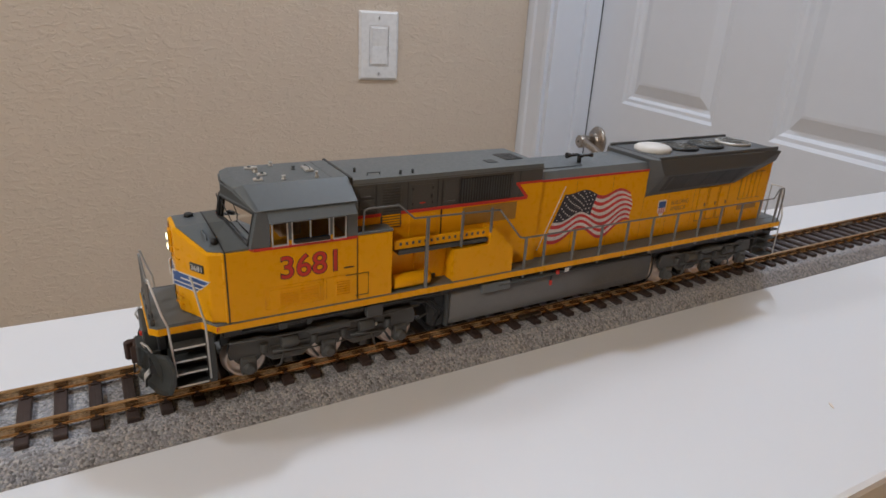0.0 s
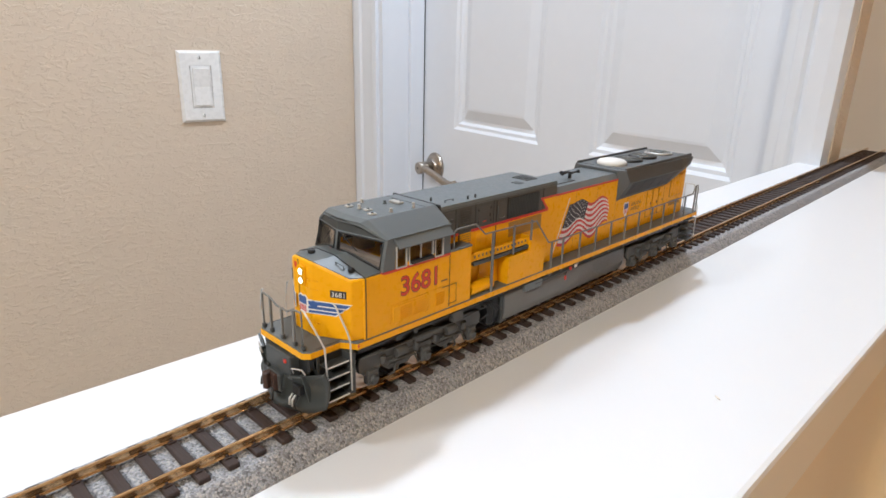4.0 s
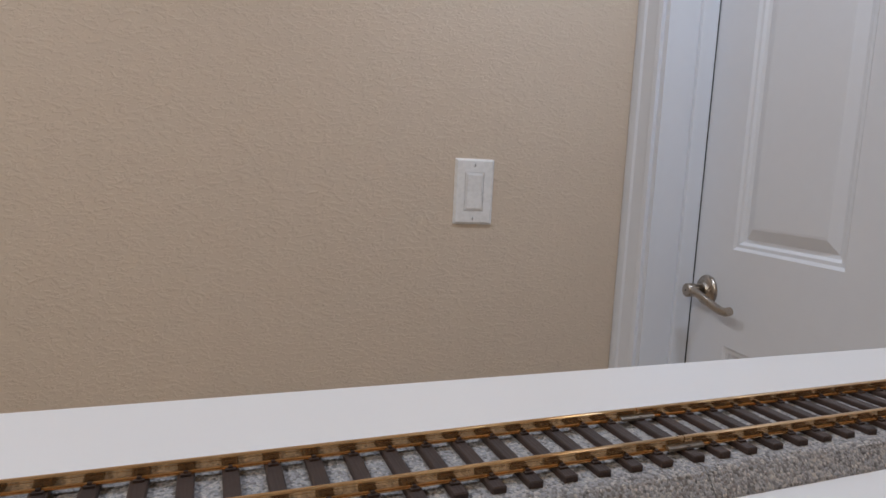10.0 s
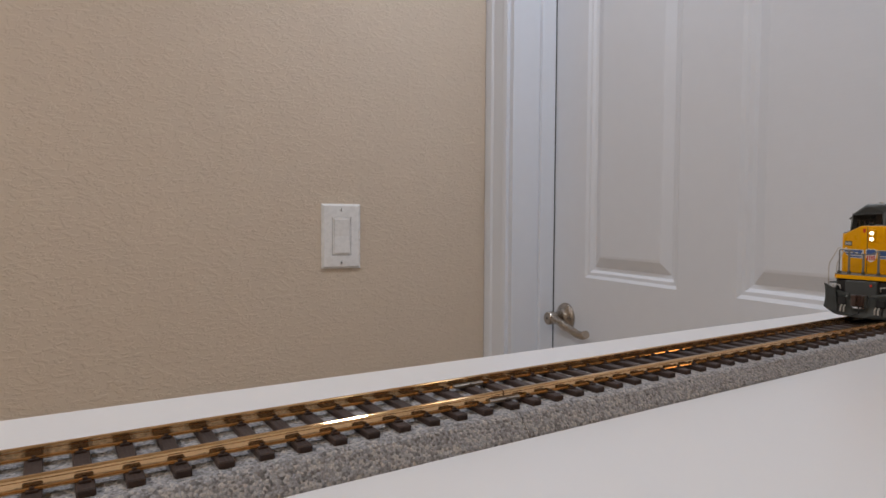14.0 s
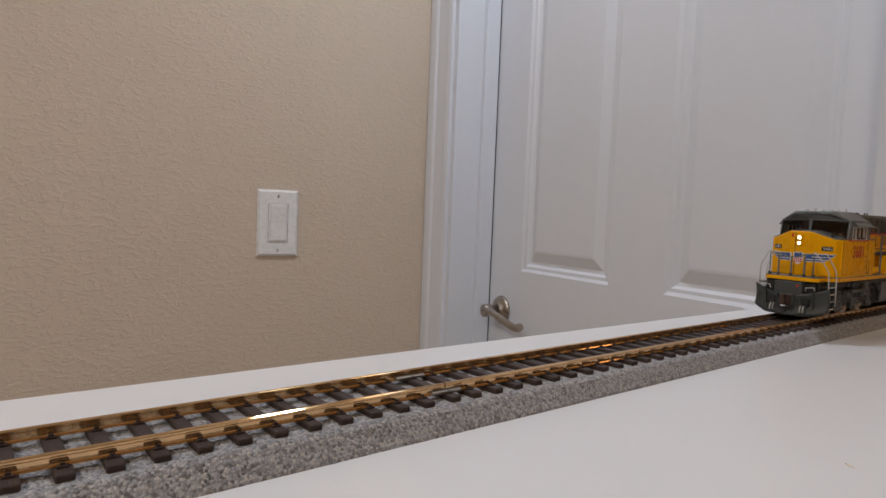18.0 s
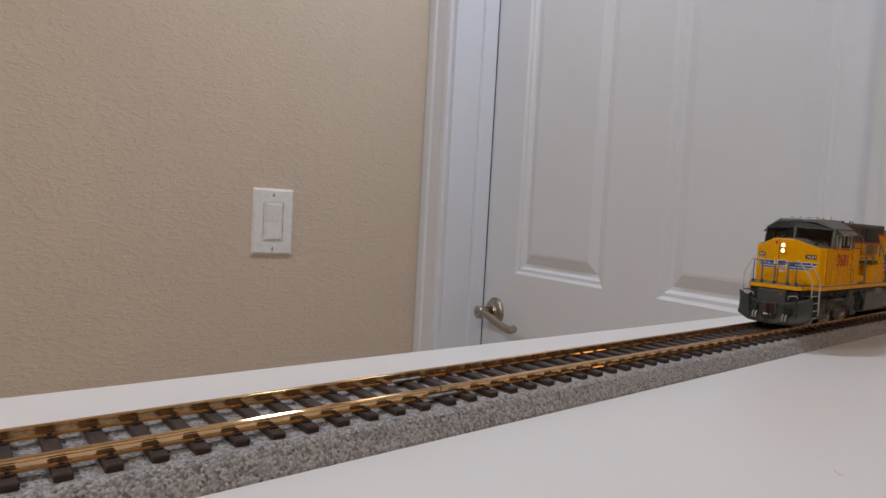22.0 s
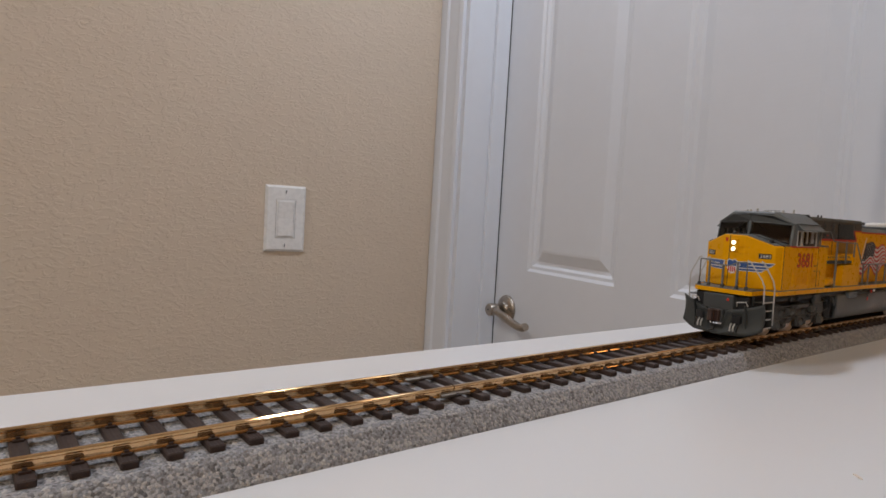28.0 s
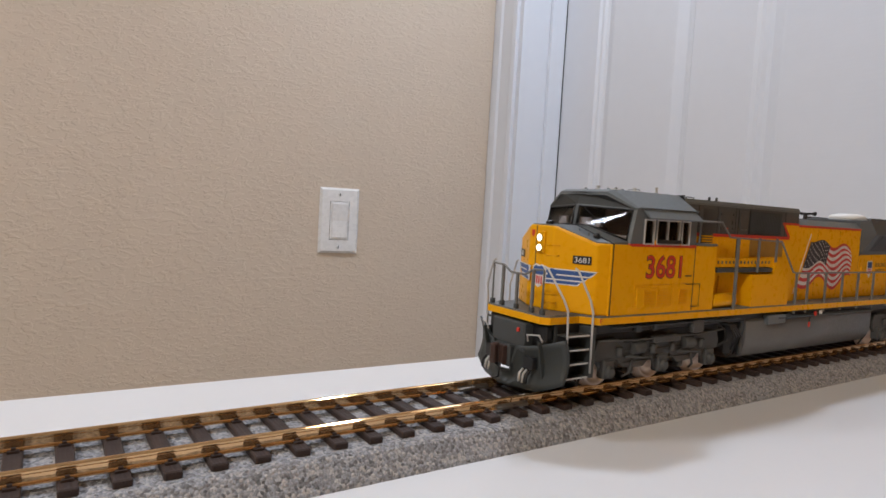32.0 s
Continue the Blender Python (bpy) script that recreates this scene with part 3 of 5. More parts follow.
def lprism(name, mat, outline, a, b, axis="x", bev=0.2, parent=None, label=""):
    bm = bmesh.new()
    prism(bm, outline, a, b, axis, bev, 1)
    return lp(name, bm, mat, parent, label)


def loft(name, mat, rings, parent=None, label="", bev=0.0):
    """A closed skin through rings of equal length, capped at both ends."""
    bm = bmesh.new()
    rr = [[bm.verts.new(p) for p in r] for r in rings]
    k = len(rr[0])
    for a, b in zip(rr, rr[1:]):
        for i in range(k):
            bm.faces.new((a[i], a[(i + 1) % k], b[(i + 1) % k], b[i]))
    bm.faces.new(list(reversed(rr[0])))
    bm.faces.new(rr[-1])
    bmesh.ops.recalc_face_normals(bm, faces=bm.faces)
    if bev:
        sharp = [e for e in bm.edges if e.calc_face_angle(0) > 0.3]
        bmesh.ops.bevel(bm, geom=sharp, offset=bev, segments=2, affect="EDGES", profile=0.5)
    return lp(name, bm, mat, parent, label)


def lettering(name, text, mat, height, width, parent, place, depth=0.04, bold=0.0):
    """Built-in font, set to a height and width in mm; place takes the flat letters (x right, y up) into the body's space."""
    cu = bpy.data.curves.new(name, "FONT")
    cu.body, cu.extrude, cu.offset = text, 0.002, bold
    ob = bpy.data.objects.new(name, cu)
    scene.collection.objects.link(ob)
    dg = bpy.context.evaluated_depsgraph_get()
    me = bpy.data.meshes.new_from_object(ob.evaluated_get(dg))
    bpy.data.objects.remove(ob)
    co = np.array([v.co[:] for v in me.vertices])
    lo, hi = co.min(0), co.max(0)
    for v in me.vertices:
        x = (v.co.x - lo[0]) / (hi[0] - lo[0]) * width
        y = (v.co.y - lo[1]) / (hi[1] - lo[1]) * height
        v.co = MM @ (place @ Vector((x, y, v.co.z / 0.002 * depth)))
    me.materials.clear()
    me.materials.append(M[mat])
    ob = new(name, me)
    ob.parent = parent
    return ob


# underframe and walkway
W = 17.8
lprism("walkway", "roofgrey", [(-11.6, 11.6), (11.6, 11.6), (13.2, 13.4), (13.2, 24.2), (W, 27.4), (W, 270), (13.0, 274), (-13.0, 274), (-W, 270), (-W, 27.4), (-13.2, 24.2), (-13.2, 13.4)], 29.5, 31.95, "z", 0.15, None, "grey walkway deck")
for s in (1, -1):
    lbox("sill_stripe", "yellow", min(s * 17.75, s * 18.05), max(s * 17.75, s * 18.05), 27.4, 270, 29.6, 31.5, 0.05, None, "yellow edge stripe")
    lprism("end_stripe", "yellow", [(s * 11.5, 11.4), (s * 13.4, 13.4), (s * 13.2, 13.6), (s * 11.4, 11.7)], 29.6, 31.5, "z", 0)
    lbox("end_stripe", "yellow", *sorted((s * 13.1, s * 13.4)), 13.4, 24.2, 29.6, 31.5, 0)
    lprism("end_stripe", "yellow", [(s * 13.4, 24.0), (s * 18.05, 27.3), (s * 17.9, 27.6), (s * 13.1, 24.3)], 29.6, 31.5, "z", 0)
    # sills coloured black to hold the shade under the deck
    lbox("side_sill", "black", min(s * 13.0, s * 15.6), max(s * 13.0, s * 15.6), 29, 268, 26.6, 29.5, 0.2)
lbox("front_stripe", "yellow", -11.5, 11.5, 11.3, 11.65, 29.6, 31.5, 0.05)
lbox("centre_sill", "frame", -7, 7, 10, 272, 21, 29.0, 0.4)
bend = [(9.2 + 7.2 * math.cos(k * math.pi / 16), 20.2 - 7.4 * math.sin(k * math.pi / 16)) for k in range(9)]
rim = [(14.8, 28.0), (16.0, 27.2), (16.4, 25.8)] + bend
bm = bmesh.new()
for f in prism(bm, rim + [(-x, z) for x, z in reversed(rim)], 100.2, 192, "y"):
    f.smooth = len(f.verts) == 4 and abs(f.normal.y) < 0.5
lp("fuel_tank", bm, "tankgrey", None, "grey fuel tank with a rounded belly")
for s in (1, -1):
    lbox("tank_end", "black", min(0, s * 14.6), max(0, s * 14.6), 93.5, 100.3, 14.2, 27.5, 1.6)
    lbox("tank_band", "frame", min(s * 12, s * 15.9), max(s * 12, s * 15.9), 98.6, 100.1, 15.0, 27.0, 0.3)
    lrod("air_pipe", "frame", [(s * 17.2, 118, 27.2), (s * 17.2, 190, 27.2)], 0.5)
    lbox("valve_box", "roofgrey", min(s * 14, s * 17.6), max(s * 14, s * 17.6), 111.5, 123, 25.2, 28.6, 0.3)
    v = lbox("fuel_cutoff", "red", min(s * 17.2, s * 17.9), max(s * 17.2, s * 17.9), 142.6, 144.0, 27.0, 28.6, 0.15, None, "red fuel cut-off")
    lbox("fuel_gauge", "red", min(s * 16.2, s * 16.8), max(s * 16.2, s * 16.8), 141.0, 142.2, 22.6, 24.6, 0.2)
    lrod("gauge_stem", "frame", [(s * 16.8, 141.6, 28), (s * 16.5, 141.6, 24)], 0.25)

for s in (1, -1):
    for k, (y, z) in enumerate(((94.5, 17.5), (96.0, 15.8), (97.4, 18.6))):
        lrod("cable_loop", "black", [(s * 15.4, 86.0 + k, 26.8), (s * 16.4, 91.0 + k, 26.0), (s * 16.6, y, 22.0), (s * 15.6, y - 1.0, z)], 0.38, None, "black hanging cable")
    for y, w2 in ((44.0, 2.4), (52.0, 1.6), (70.0, 3.2)):
        lbox("junction_box", "frame", *sorted((s * 15.0, s * 16.8)), y, y + w2, 26.4, 28.6, 0.2, None, "small dark box under the deck")
    lrod("deck_conduit", "frame", [(s * 16.6, 34.0, 28.2), (s * 16.6, 96.0, 28.2)], 0.3, None, "thin conduit under the deck")
    lbox("lift_lug", "truckgrey", *sorted((s * 14.6, s * 17.0)), 70.5, 76.0, 24.6, 28.8, 0.3, None, "grey bracket under the deck")
    lprism("tank_step", "frame", [(123.5, 28.6), (127.0, 28.6), (126.0, 26.4), (124.2, 26.4)], *sorted((s * 15.4, s * 17.2)), "x", 0.1, None, "small grey step under the deck")
    lbox("white_tag", "decal_white", *sorted((s * 17.3, s * 17.7)), 146.6, 148.4, 27.4, 28.8, 0.1, None, "small white tag")

# ---- nose and cab ----
def nose_body():
    """Plan with a flat middle and two facets that run back to the shoulders."""
    plan = [(-17.7, 30.0, 51.7), (-15.9, 25.8, 51.5), (-4.9, 19.5, 55.9), (4.9, 19.5, 55.9), (15.9, 25.8, 51.5), (17.7, 30.0, 51.7)]
    bm = bmesh.new()
    lo = [bm.verts.new((x, y, 31.9)) for x, y, z in plan]
    hi = [bm.verts.new((x, y, z)) for x, y, z in plan]
    r0, r1 = bm.verts.new((-5.2, 30.0, 56.1)), bm.verts.new((5.2, 30.0, 56.1))
    for k in range(5):
        bm.faces.new((lo[k], lo[k + 1], hi[k + 1], hi[k]))
    bm.faces.new((hi[2], hi[3], r1, r0))
    bm.faces.new((hi[3], hi[4], r1))
    bm.faces.new((hi[4], hi[5], r1))
    bm.faces.new((hi[1], hi[2], r0))
    bm.faces.new((hi[0], hi[1], r0))
    bm.faces.new((lo[5], lo[0], hi[0], r0, r1, hi[5]))
    bm.faces.new(list(reversed(lo)))
    bmesh.ops.recalc_face_normals(bm, faces=bm.faces)
    sharp = [e for e in bm.edges if e.calc_face_angle(0) > 0.25]
    bmesh.ops.bevel(bm, geom=sharp, offset=0.55, segments=3, affect="EDGES", profile=0.5)
    return lp("nose", bm, "yellow", None, "yellow nose with number boards")


nose = nose_body()
nose.location.y = 0.0008
bm = bmesh.new()
for s in (1, -1):
    lip = [(s * 4.8, 20.6, 56.15), (s * 15.0, 26.3, 52.15), (s * 17.1, 30.0, 52.2), (s * 17.3, 37.4, 52.6), (s * 5.2, 33.4, 56.5)]
    vs = [[bm.verts.new((x, y, z - d)) for x, y, z in lip] for d in (0.0, 1.2)]
    for k in range(5):
        bm.faces.new((vs[0][k], vs[0][(k + 1) % 5], vs[1][(k + 1) % 5], vs[1][k]))
    for a, b, c in ((0, 1, 4), (1, 2, 4), (2, 3, 4)):
        bm.faces.new((vs[0][a], vs[0][b], vs[0][c]))
mid = [[bm.verts.new((x, y, z - d)) for x, y, z in ((-4.8, 20.6, 56.15), (4.8, 20.6, 56.15), (5.2, 33.4, 56.5), (-5.2, 33.4, 56.5))] for d in (0.0, 1.2)]
bm.faces.new(mid[0])
for k in range(4):
    bm.faces.new((mid[0][k], mid[0][(k + 1) % 4], mid[1][(k + 1) % 4], mid[1][k]))
bmesh.ops.remove_doubles(bm, verts=bm.verts, dist=0.01)
bmesh.ops.recalc_face_normals(bm, faces=bm.faces)
lp("nose_top", bm, "roofgrey", nose, "grey anti-glare nose top")
lbox("nose_seam", "black", 17.5, 17.84, 29.8, 30.2, 32.0, 51.8, 0, nose)
lbox("nose_seam", "black", -17.84, -17.5, 29.8, 30.2, 32.0, 51.8, 0, nose)
lrod("nose_seam_top", "black", [(17.7, 30.0, 51.7), (17.1, 30.0, 52.2), (5.0, 28.4, 56.4), (-5.0, 28.4, 56.4), (-17.1, 30.0, 52.2), (-17.7, 30.0, 51.7)], 0.2, nose)
lrod("door_line", "black", [(-1.9, 19.45, 32.5), (-1.9, 19.45, 55.6)], 0.14, nose)
lbox("headlight_housing", "yellow", -1.4, 2.0, 18.8, 19.7, 47.9, 54.2, 0.3, nose, "yellow headlight housing")
for z in (49.4, 52.3):
    bm = bmesh.new()
    turned(bm, [(0.95, 0), (0.95, 0.35), (0.6, 0.5)], 16, pose(0.3, 18.85, z, 90))
    lp("headlight", bm, "headlight", nose, "glowing round headlight")
    bm = bmesh.new()
    turned(bm, [(1.15, 0), (1.15, 0.3), (1.0, 0.3)], 16, pose(0.3, 18.85, z, 90))
    lp("headlight_rim", bm, "black", nose)
for s in (1, -1):
    ang = math.degrees(math.atan2(6.3, 11.0))
    m = pose(s * 10.4, 22.65, 0, 0, 0, s * ang)      # face of the facet, x along it
    bm = bmesh.new()
    box(bm, -2.6, 2.6, -0.3, 0.4, -1.15, 1.15, 0.15, 1, m @ pose(s * 2.3, 0, 46.9))
    nb = lp("number_board", bm, "black", nose, "black number board with white digits")
    lettering("board_digits", "3681", "decal_white", 1.5, 4.2, nose, m @ pose(s * 2.3, 0, 46.9) @ pose(-2.1, -0.32, -0.75, 90))
    # winged emblem: feathers as plain shapes
    for i, (z0, h, w1, w2) in enumerate(((42.5, 1.15, 6.4, 4.6), (41.1, 0.95, 4.4, 2.8), (39.9, 0.8, 2.4, 1.2))):
        for mat, g, d in (("decal_white", 0.32, 0.06), ("decal_blue", 0.0, 0.1)):
            pts = [(-8.3 + (0.0 if g else 0.6), z0 - g), (w2 + g, z0 - g), (w1 + g, z0 + h + g), (-8.3 + (0.0 if g else 0.6), z0 + h + g)]
            bm = bmesh.new()
            prism(bm, [(s * p, q) for p, q in pts], -d - 0.01 * i, 0.3, "y")
            bmesh.ops.transform(bm, matrix=m, verts=bm.verts)
            lp("wing_feather", bm, mat, nose)
    bm = bmesh.new()
    turned(bm, [(1.3, 0), (1.3, 0.12)], 20, m @ pose(-s * 6.0, 0.0, 42.6, 90))
    lp("wing_root", bm, "decal_blue", nose)
sh = [(-2.5, 43.9), (-1.3, 44.7), (0, 44.3), (1.3, 44.7), (2.5, 43.9), (2.3, 40.6), (1.4, 38.6), (0, 37.9), (-1.4, 38.6), (-2.3, 40.6)]
lprism("shield", "decal_white", sh, 19.28, 19.8, "y", 0, nose, "shield emblem in white, red and blue")
lprism("shield_top", "decal_blue", [(-2.1, 43.6), (-1.2, 44.3), (0, 43.9), (1.2, 44.3), (2.1, 43.6), (2.0, 41.6), (-2.0, 41.6)], 19.22, 19.3, "y", 0, nose)
for i in range(4):
    lbox("shield_stripe", "decal_red", -1.75 + i * 0.95, -1.2 + i * 0.95, 19.2, 19.3, 38.9, 41.2, 0, nose)
for z in (50.5, 47.6, 36.5, 34.2):
    lrod("grab_iron", "yellow", [(2.9, 19.5, z), (2.9, 18.9, z), (6.6, 20.0, z), (6.6, 20.5, z)], 0.16, nose)
lprism("nose_badge", "red", [(-4.1, 54.4), (-2.7, 54.4), (-2.9, 52.9), (-3.4, 52.3), (-3.9, 52.9)], 19.4, 19.7, "y", 0, nose, "tiny red badge")
lrod("grab_iron", "grey", [(8.0, 26.5, 54.8), (8.0, 26.4, 55.6), (11.2, 27.0, 54.8), (11.2, 27.0, 53.8)], 0.2, nose)
bm = bmesh.new()
turned(bm, [(1.0, 0), (1.0, 0.9), (0.7, 1.5), (0.3, 1.6)], 14, pose(12.6, 28.6, 53.0))
lp("nose_vent", bm, "black", nose)
bm = bmesh.new()
turned(bm, [(1.2, 0), (1.2, 0.8), (0.8, 1.1)], 14, pose(-2.5, 24.8, 56.2))
lp("nose_beacon", bm, "black", nose)

cab = lbox("cab", "yellow", -17.8, 17.8, 30.0, 67.2, 31.9, 51.8, 0.2, None, "yellow lower cab sides")
for s in (1, -1):
    lbox("cab_stripe", "red", min(s * 17.7, s * 17.95), max(s * 17.7, s * 17.95), 38.0, 67.1, 51.3, 52.1, 0, cab, "thin red stripe")
    # upper cab: pillars round the side windows
    lprism("pillar", "grey", [(37.3, 51.8), (42.6, 51.8), (42.6, 62.2), (39.5, 62.2)], min(s * 16.7, s * 17.75), max(s * 16.7, s * 17.75), "x", 0.1, cab)
    lbox("pillar", "grey", min(s * 16.9, s * 17.75), max(s * 16.9, s * 17.75), 64.0, 67.2, 51.8, 62.2, 0.1, cab)
    lbox("window_head", "grey", min(s * 16.9, s * 17.75), max(s * 16.9, s * 17.75), 42.6, 64.0, 59.2, 62.2, 0.1, cab)
    for y0, y1, bars in ((43.0, 47.4, ()), (48.3, 59.0, (53.5,)), (59.8, 63.8, ())):
        sw = lbox("side_window", "white_wire", *sorted((s * 17.3, s * 18.0)), y0, y1, 51.9, 52.3, 0.08, cab, "silver side window frame")
        lbox("head_rail", "white_wire", *sorted((s * 17.3, s * 18.0)), y0, y1, 58.9, 59.3, 0.1, sw)
        for y in (y0 + 0.16, y1 - 0.16) + bars:
            lbox("mullion", "white_wire", *sorted((s * 17.3, s * 18.0)), y - 0.16, y + 0.16, 52.3, 59.0, 0.06, sw)
        lbox("pane", "glass", *sorted((s * 17.35, s * 17.5)), y0 + 0.3, y1 - 0.3, 52.4, 59.0, 0, sw)
    for y0, y1 in ((47.4, 48.3), (59.0, 59.8)):
        lbox("window_post", "yellow", *sorted((s * 17.1, s * 17.8)), y0, y1, 51.8, 53.4, 0, cab)
        lbox("window_post", "grey", *sorted((s * 17.1, s * 17.8)), y0, y1, 53.4, 59.2, 0, cab)
    lbox("arm_rest", "black", *sorted((s * 17.4, s * 18.9)), 48.8, 58.8, 52.4, 53.5, 0.2, cab)
    lprism("sun_visor", "roofgrey", [(s * 17.6, 61.6), (s * 17.8, 62.1), (s * 20.5, 59.6), (s * 20.3, 59.2)], 42.0, 66.0, "y", 0, cab, "grey sun visor over the side windows")
    lettering("number_outline", "3681", "black", 7.0, 16.3, cab, pose(s * 17.82, 44.8 if s > 0 else 61.1, 42.1, 90, 0, 90 * s), 0.03, 0.03)
    lettering("road_number", "3681", "red", 6.6, 15.9, cab, pose(s * 17.84, 45.0 if s > 0 else 60.9, 42.3, 90, 0, 90 * s), 0.06, 0.006)
    # louvres and door lines under the number
    lv = lbox("louvre_panel", "yellow", min(s * 17.7, s * 18.0), max(s * 17.7, s * 18.0), 41.5, 55.9, 33.6, 39.6, 0.1, cab)
    for i in range(6):
        for y0, y1 in ((44.4, 49.2), (50.2, 55.2)):
            lbox("louvre", "yellow", min(s * 17.9, s * 18.2), max(s * 17.9, s * 18.2), y0, y1, 34.4 + i * 0.78, 34.8 + i * 0.78, 0, lv)
    for i in range(6):
        lbox("louvre", "yellow", min(s * 17.7, s * 18.1), max(s * 17.7, s * 18.1), 60.6, 64.6, 34.4 + i * 0.78, 34.8 + i * 0.78, 0, cab)
    lrod("panel_line", "black", [(s * 17.84, 67.0, 32.4), (s * 17.84, 67.0, 51.4)], 0.12, cab)
# windscreen wall: a sloped grey frame with two panes
for s in (1, -1):
    outer = [(0.0, 32.7, 55.6), (0.0, 33.9, 62.8), (17.5, 39.4, 61.9), (17.7, 37.3, 52.0), (5.6, 33.8, 55.6)]
    inner = [(0.9, 33.1, 56.6), (0.9, 34.0, 62.2), (16.7, 39.0, 61.4), (16.8, 37.1, 53.0), (6.2, 34.2, 56.2)]
    bm = bmesh.new()
    o = [bm.verts.new((s * x, y, z)) for x, y, z in outer]
    i2 = [bm.verts.new((s * x, y - 0.15, z)) for x, y, z in inner]
    i3 = [bm.verts.new((s * x, y + 0.8, z)) for x, y, z in inner]
    for k in range(5):
        bm.faces.new((o[k], o[(k + 1) % 5], i2[(k + 1) % 5], i2[k]))
        bm.faces.new((i2[k], i2[(k + 1) % 5], i3[(k + 1) % 5], i3[k]))
    lp("windscreen_frame", bm, "grey", cab, "grey windscreen frame")
    bm = bmesh.new()
    for d in (0.4,):
        vs = [bm.verts.new((s * x, y + d, z)) for x, y, z in inner]
        bm.faces.new((vs[0], vs[1], vs[2], vs[4]))
        bm.faces.new((vs[4], vs[2], vs[3]))
    lp("windscreen", bm, "glass", cab, "tinted windscreen pane")
    lrod("gasket", "black", [(s * x, y - 0.2, z) for x, y, z in inner + inner[:1]], 0.38, cab)
    lrod("wiper", "black", [(s * 3.0, 33.4, 61.9), (s * 8.6, 34.8, 57.4)], 0.15, cab)
    lrod("screen_stripe", "red", [(s * 0.4, 32.6, 56.0), (s * 2.6, 32.9, 56.2)], 0.35, cab)
    lrod("screen_stripe", "red", [(s * 17.3, 37.0, 51.9), (s * 17.75, 37.9, 51.7)], 0.35, cab)
def hat(y, w, zl, yt, wt, zt, yc, d=1.1):
    return [(-w, y, zl), (-w + 0.5, y, zl - 0.5), (-wt + 0.2, yt, zt - d), (0, yc, zt - d), (wt - 0.2, yt, zt - d), (w - 0.5, y, zl - 0.5), (w, y, zl), (wt, yt, zt), (0, yc, zt), (-wt, yt, zt)]


roof = loft("cab_roof", "roofgrey", [hat(39.0, 17.6, 62.0, 35.6, 9.4, 66.5, 34.2), hat(40.2, 17.9, 62.1, 38.0, 10.0, 67.3, 37.0), hat(67.2, 17.9, 62.1, 67.2, 10.2, 67.3, 67.2)], cab, "grey cab roof with chamfered sides", 0.15)
bm = bmesh.new()
brow = [(-17.5, 39.4, 61.8), (0, 33.9, 62.7), (17.5, 39.4, 61.8), (17.4, 39.2, 62.0), (9.4, 35.7, 66.3), (0, 34.3, 66.4), (-9.4, 35.7, 66.3), (-17.4, 39.2, 62.0)]
f = [bm.verts.new(p) for p in brow]
b = [bm.verts.new((x, y + 1.0, z)) for x, y, z in brow]
for s in (0, 1):
    q = f if s == 0 else b
    bm.faces.new((q[1], q[2], q[3], q[4], q[5]))
    bm.faces.new((q[0], q[1], q[5], q[6], q[7]))
for k in range(8):
    bm.faces.new((f[k], f[(k + 1) % 8], b[(k + 1) % 8], b[k]))
bmesh.ops.recalc_face_normals(bm, faces=bm.faces)
# brow takes the dark underframe grey because its front stays unlit
lp("brow", bm, "frame", cab, "grey brow over the windscreens, darkened for its unlit front")
lbox("cab_seat", "interior", 4.5, 10.5, 47, 53, 40, 56, 0.5, cab)
lbox("cab_seat", "interior", -10.5, -4.5, 47, 53, 40, 56, 0.5, cab)
lbox("control_stand", "interior", -14, 14, 40, 43, 40, 54.2, 0.5, cab)
lbox("rear_bulkhead", "interior", -16.8, 16.8, 64.5, 66.9, 51.8, 62.2, 0, cab)
for x, y, r, h, mat in ((-2.0, 44.2, 0.75, 1.7, "metalfan"), (7.6, 49.6, 0.7, 1.3, "metalfan"), (8.4, 58.6, 0.55, 2.0, "metalfan"), (-2.0, 55.0, 0.7, 1.3, "roofgrey"), (-8.0, 50.0, 0.7, 1.4, "metalfan")):
    bm = bmesh.new()
    turned(bm, [(r, 0), (r, h * 0.3), (r * 0.6, h * 0.4), (r * 0.6, h * 0.7), (r, h * 0.8), (r * 0.7, h)], 14, pose(x, y, 67.2))
    lp("roof_antenna", bm, mat, roof)
for x, y in ((1.2, 45.2), (6.2, 43.0), (-6.5, 43.5)):
    bm = bmesh.new()
    prism(bm, [(x - 1.3, y - 1.2), (x + 0.9, y - 1.5), (x + 1.4, y + 1.0), (x - 1.0, y + 1.5)], 67.2, 67.75, "z", 0.2, 1)
    pad = lp("antenna_pad", bm, "metalfan", roof, "pale antenna pad")
    bm = bmesh.new()
    turned(bm, [(0.5, 0), (0.5, 0.35), (0.2, 0.5)], 12, pose(x, y, 67.7))
    lp("antenna_knob", bm, "roofgrey", pad)
ac = lbox("roof_duct", "metalfan", -3.0, 2.2, 57.6, 60.0, 67.2, 68.0, 0.2, roof, "pale roof duct")
lrod("duct_rail", "roofgrey", [(-2.6, 58.8, 68.0), (-2.6, 58.8, 68.5), (1.8, 58.8, 68.5), (1.8, 58.8, 68.0)], 0.18, ac)
lbox("roof_rib", "roofgrey", -9.8, 9.8, 62.4, 62.9, 67.2, 67.45, 0.08, roof)
for s in (1, -1):
    lrod("drip_rail", "roofgrey", [(s * 17.95, 40.4, 62.3), (s * 17.95, 67.0, 62.3)], 0.22, roof)
    lrod("brow_rib", "grey", [(s * 17.3, 39.2, 61.7), (s * 9.4, 35.4, 65.6), (0, 34.0, 65.8)], 0.18, cab)

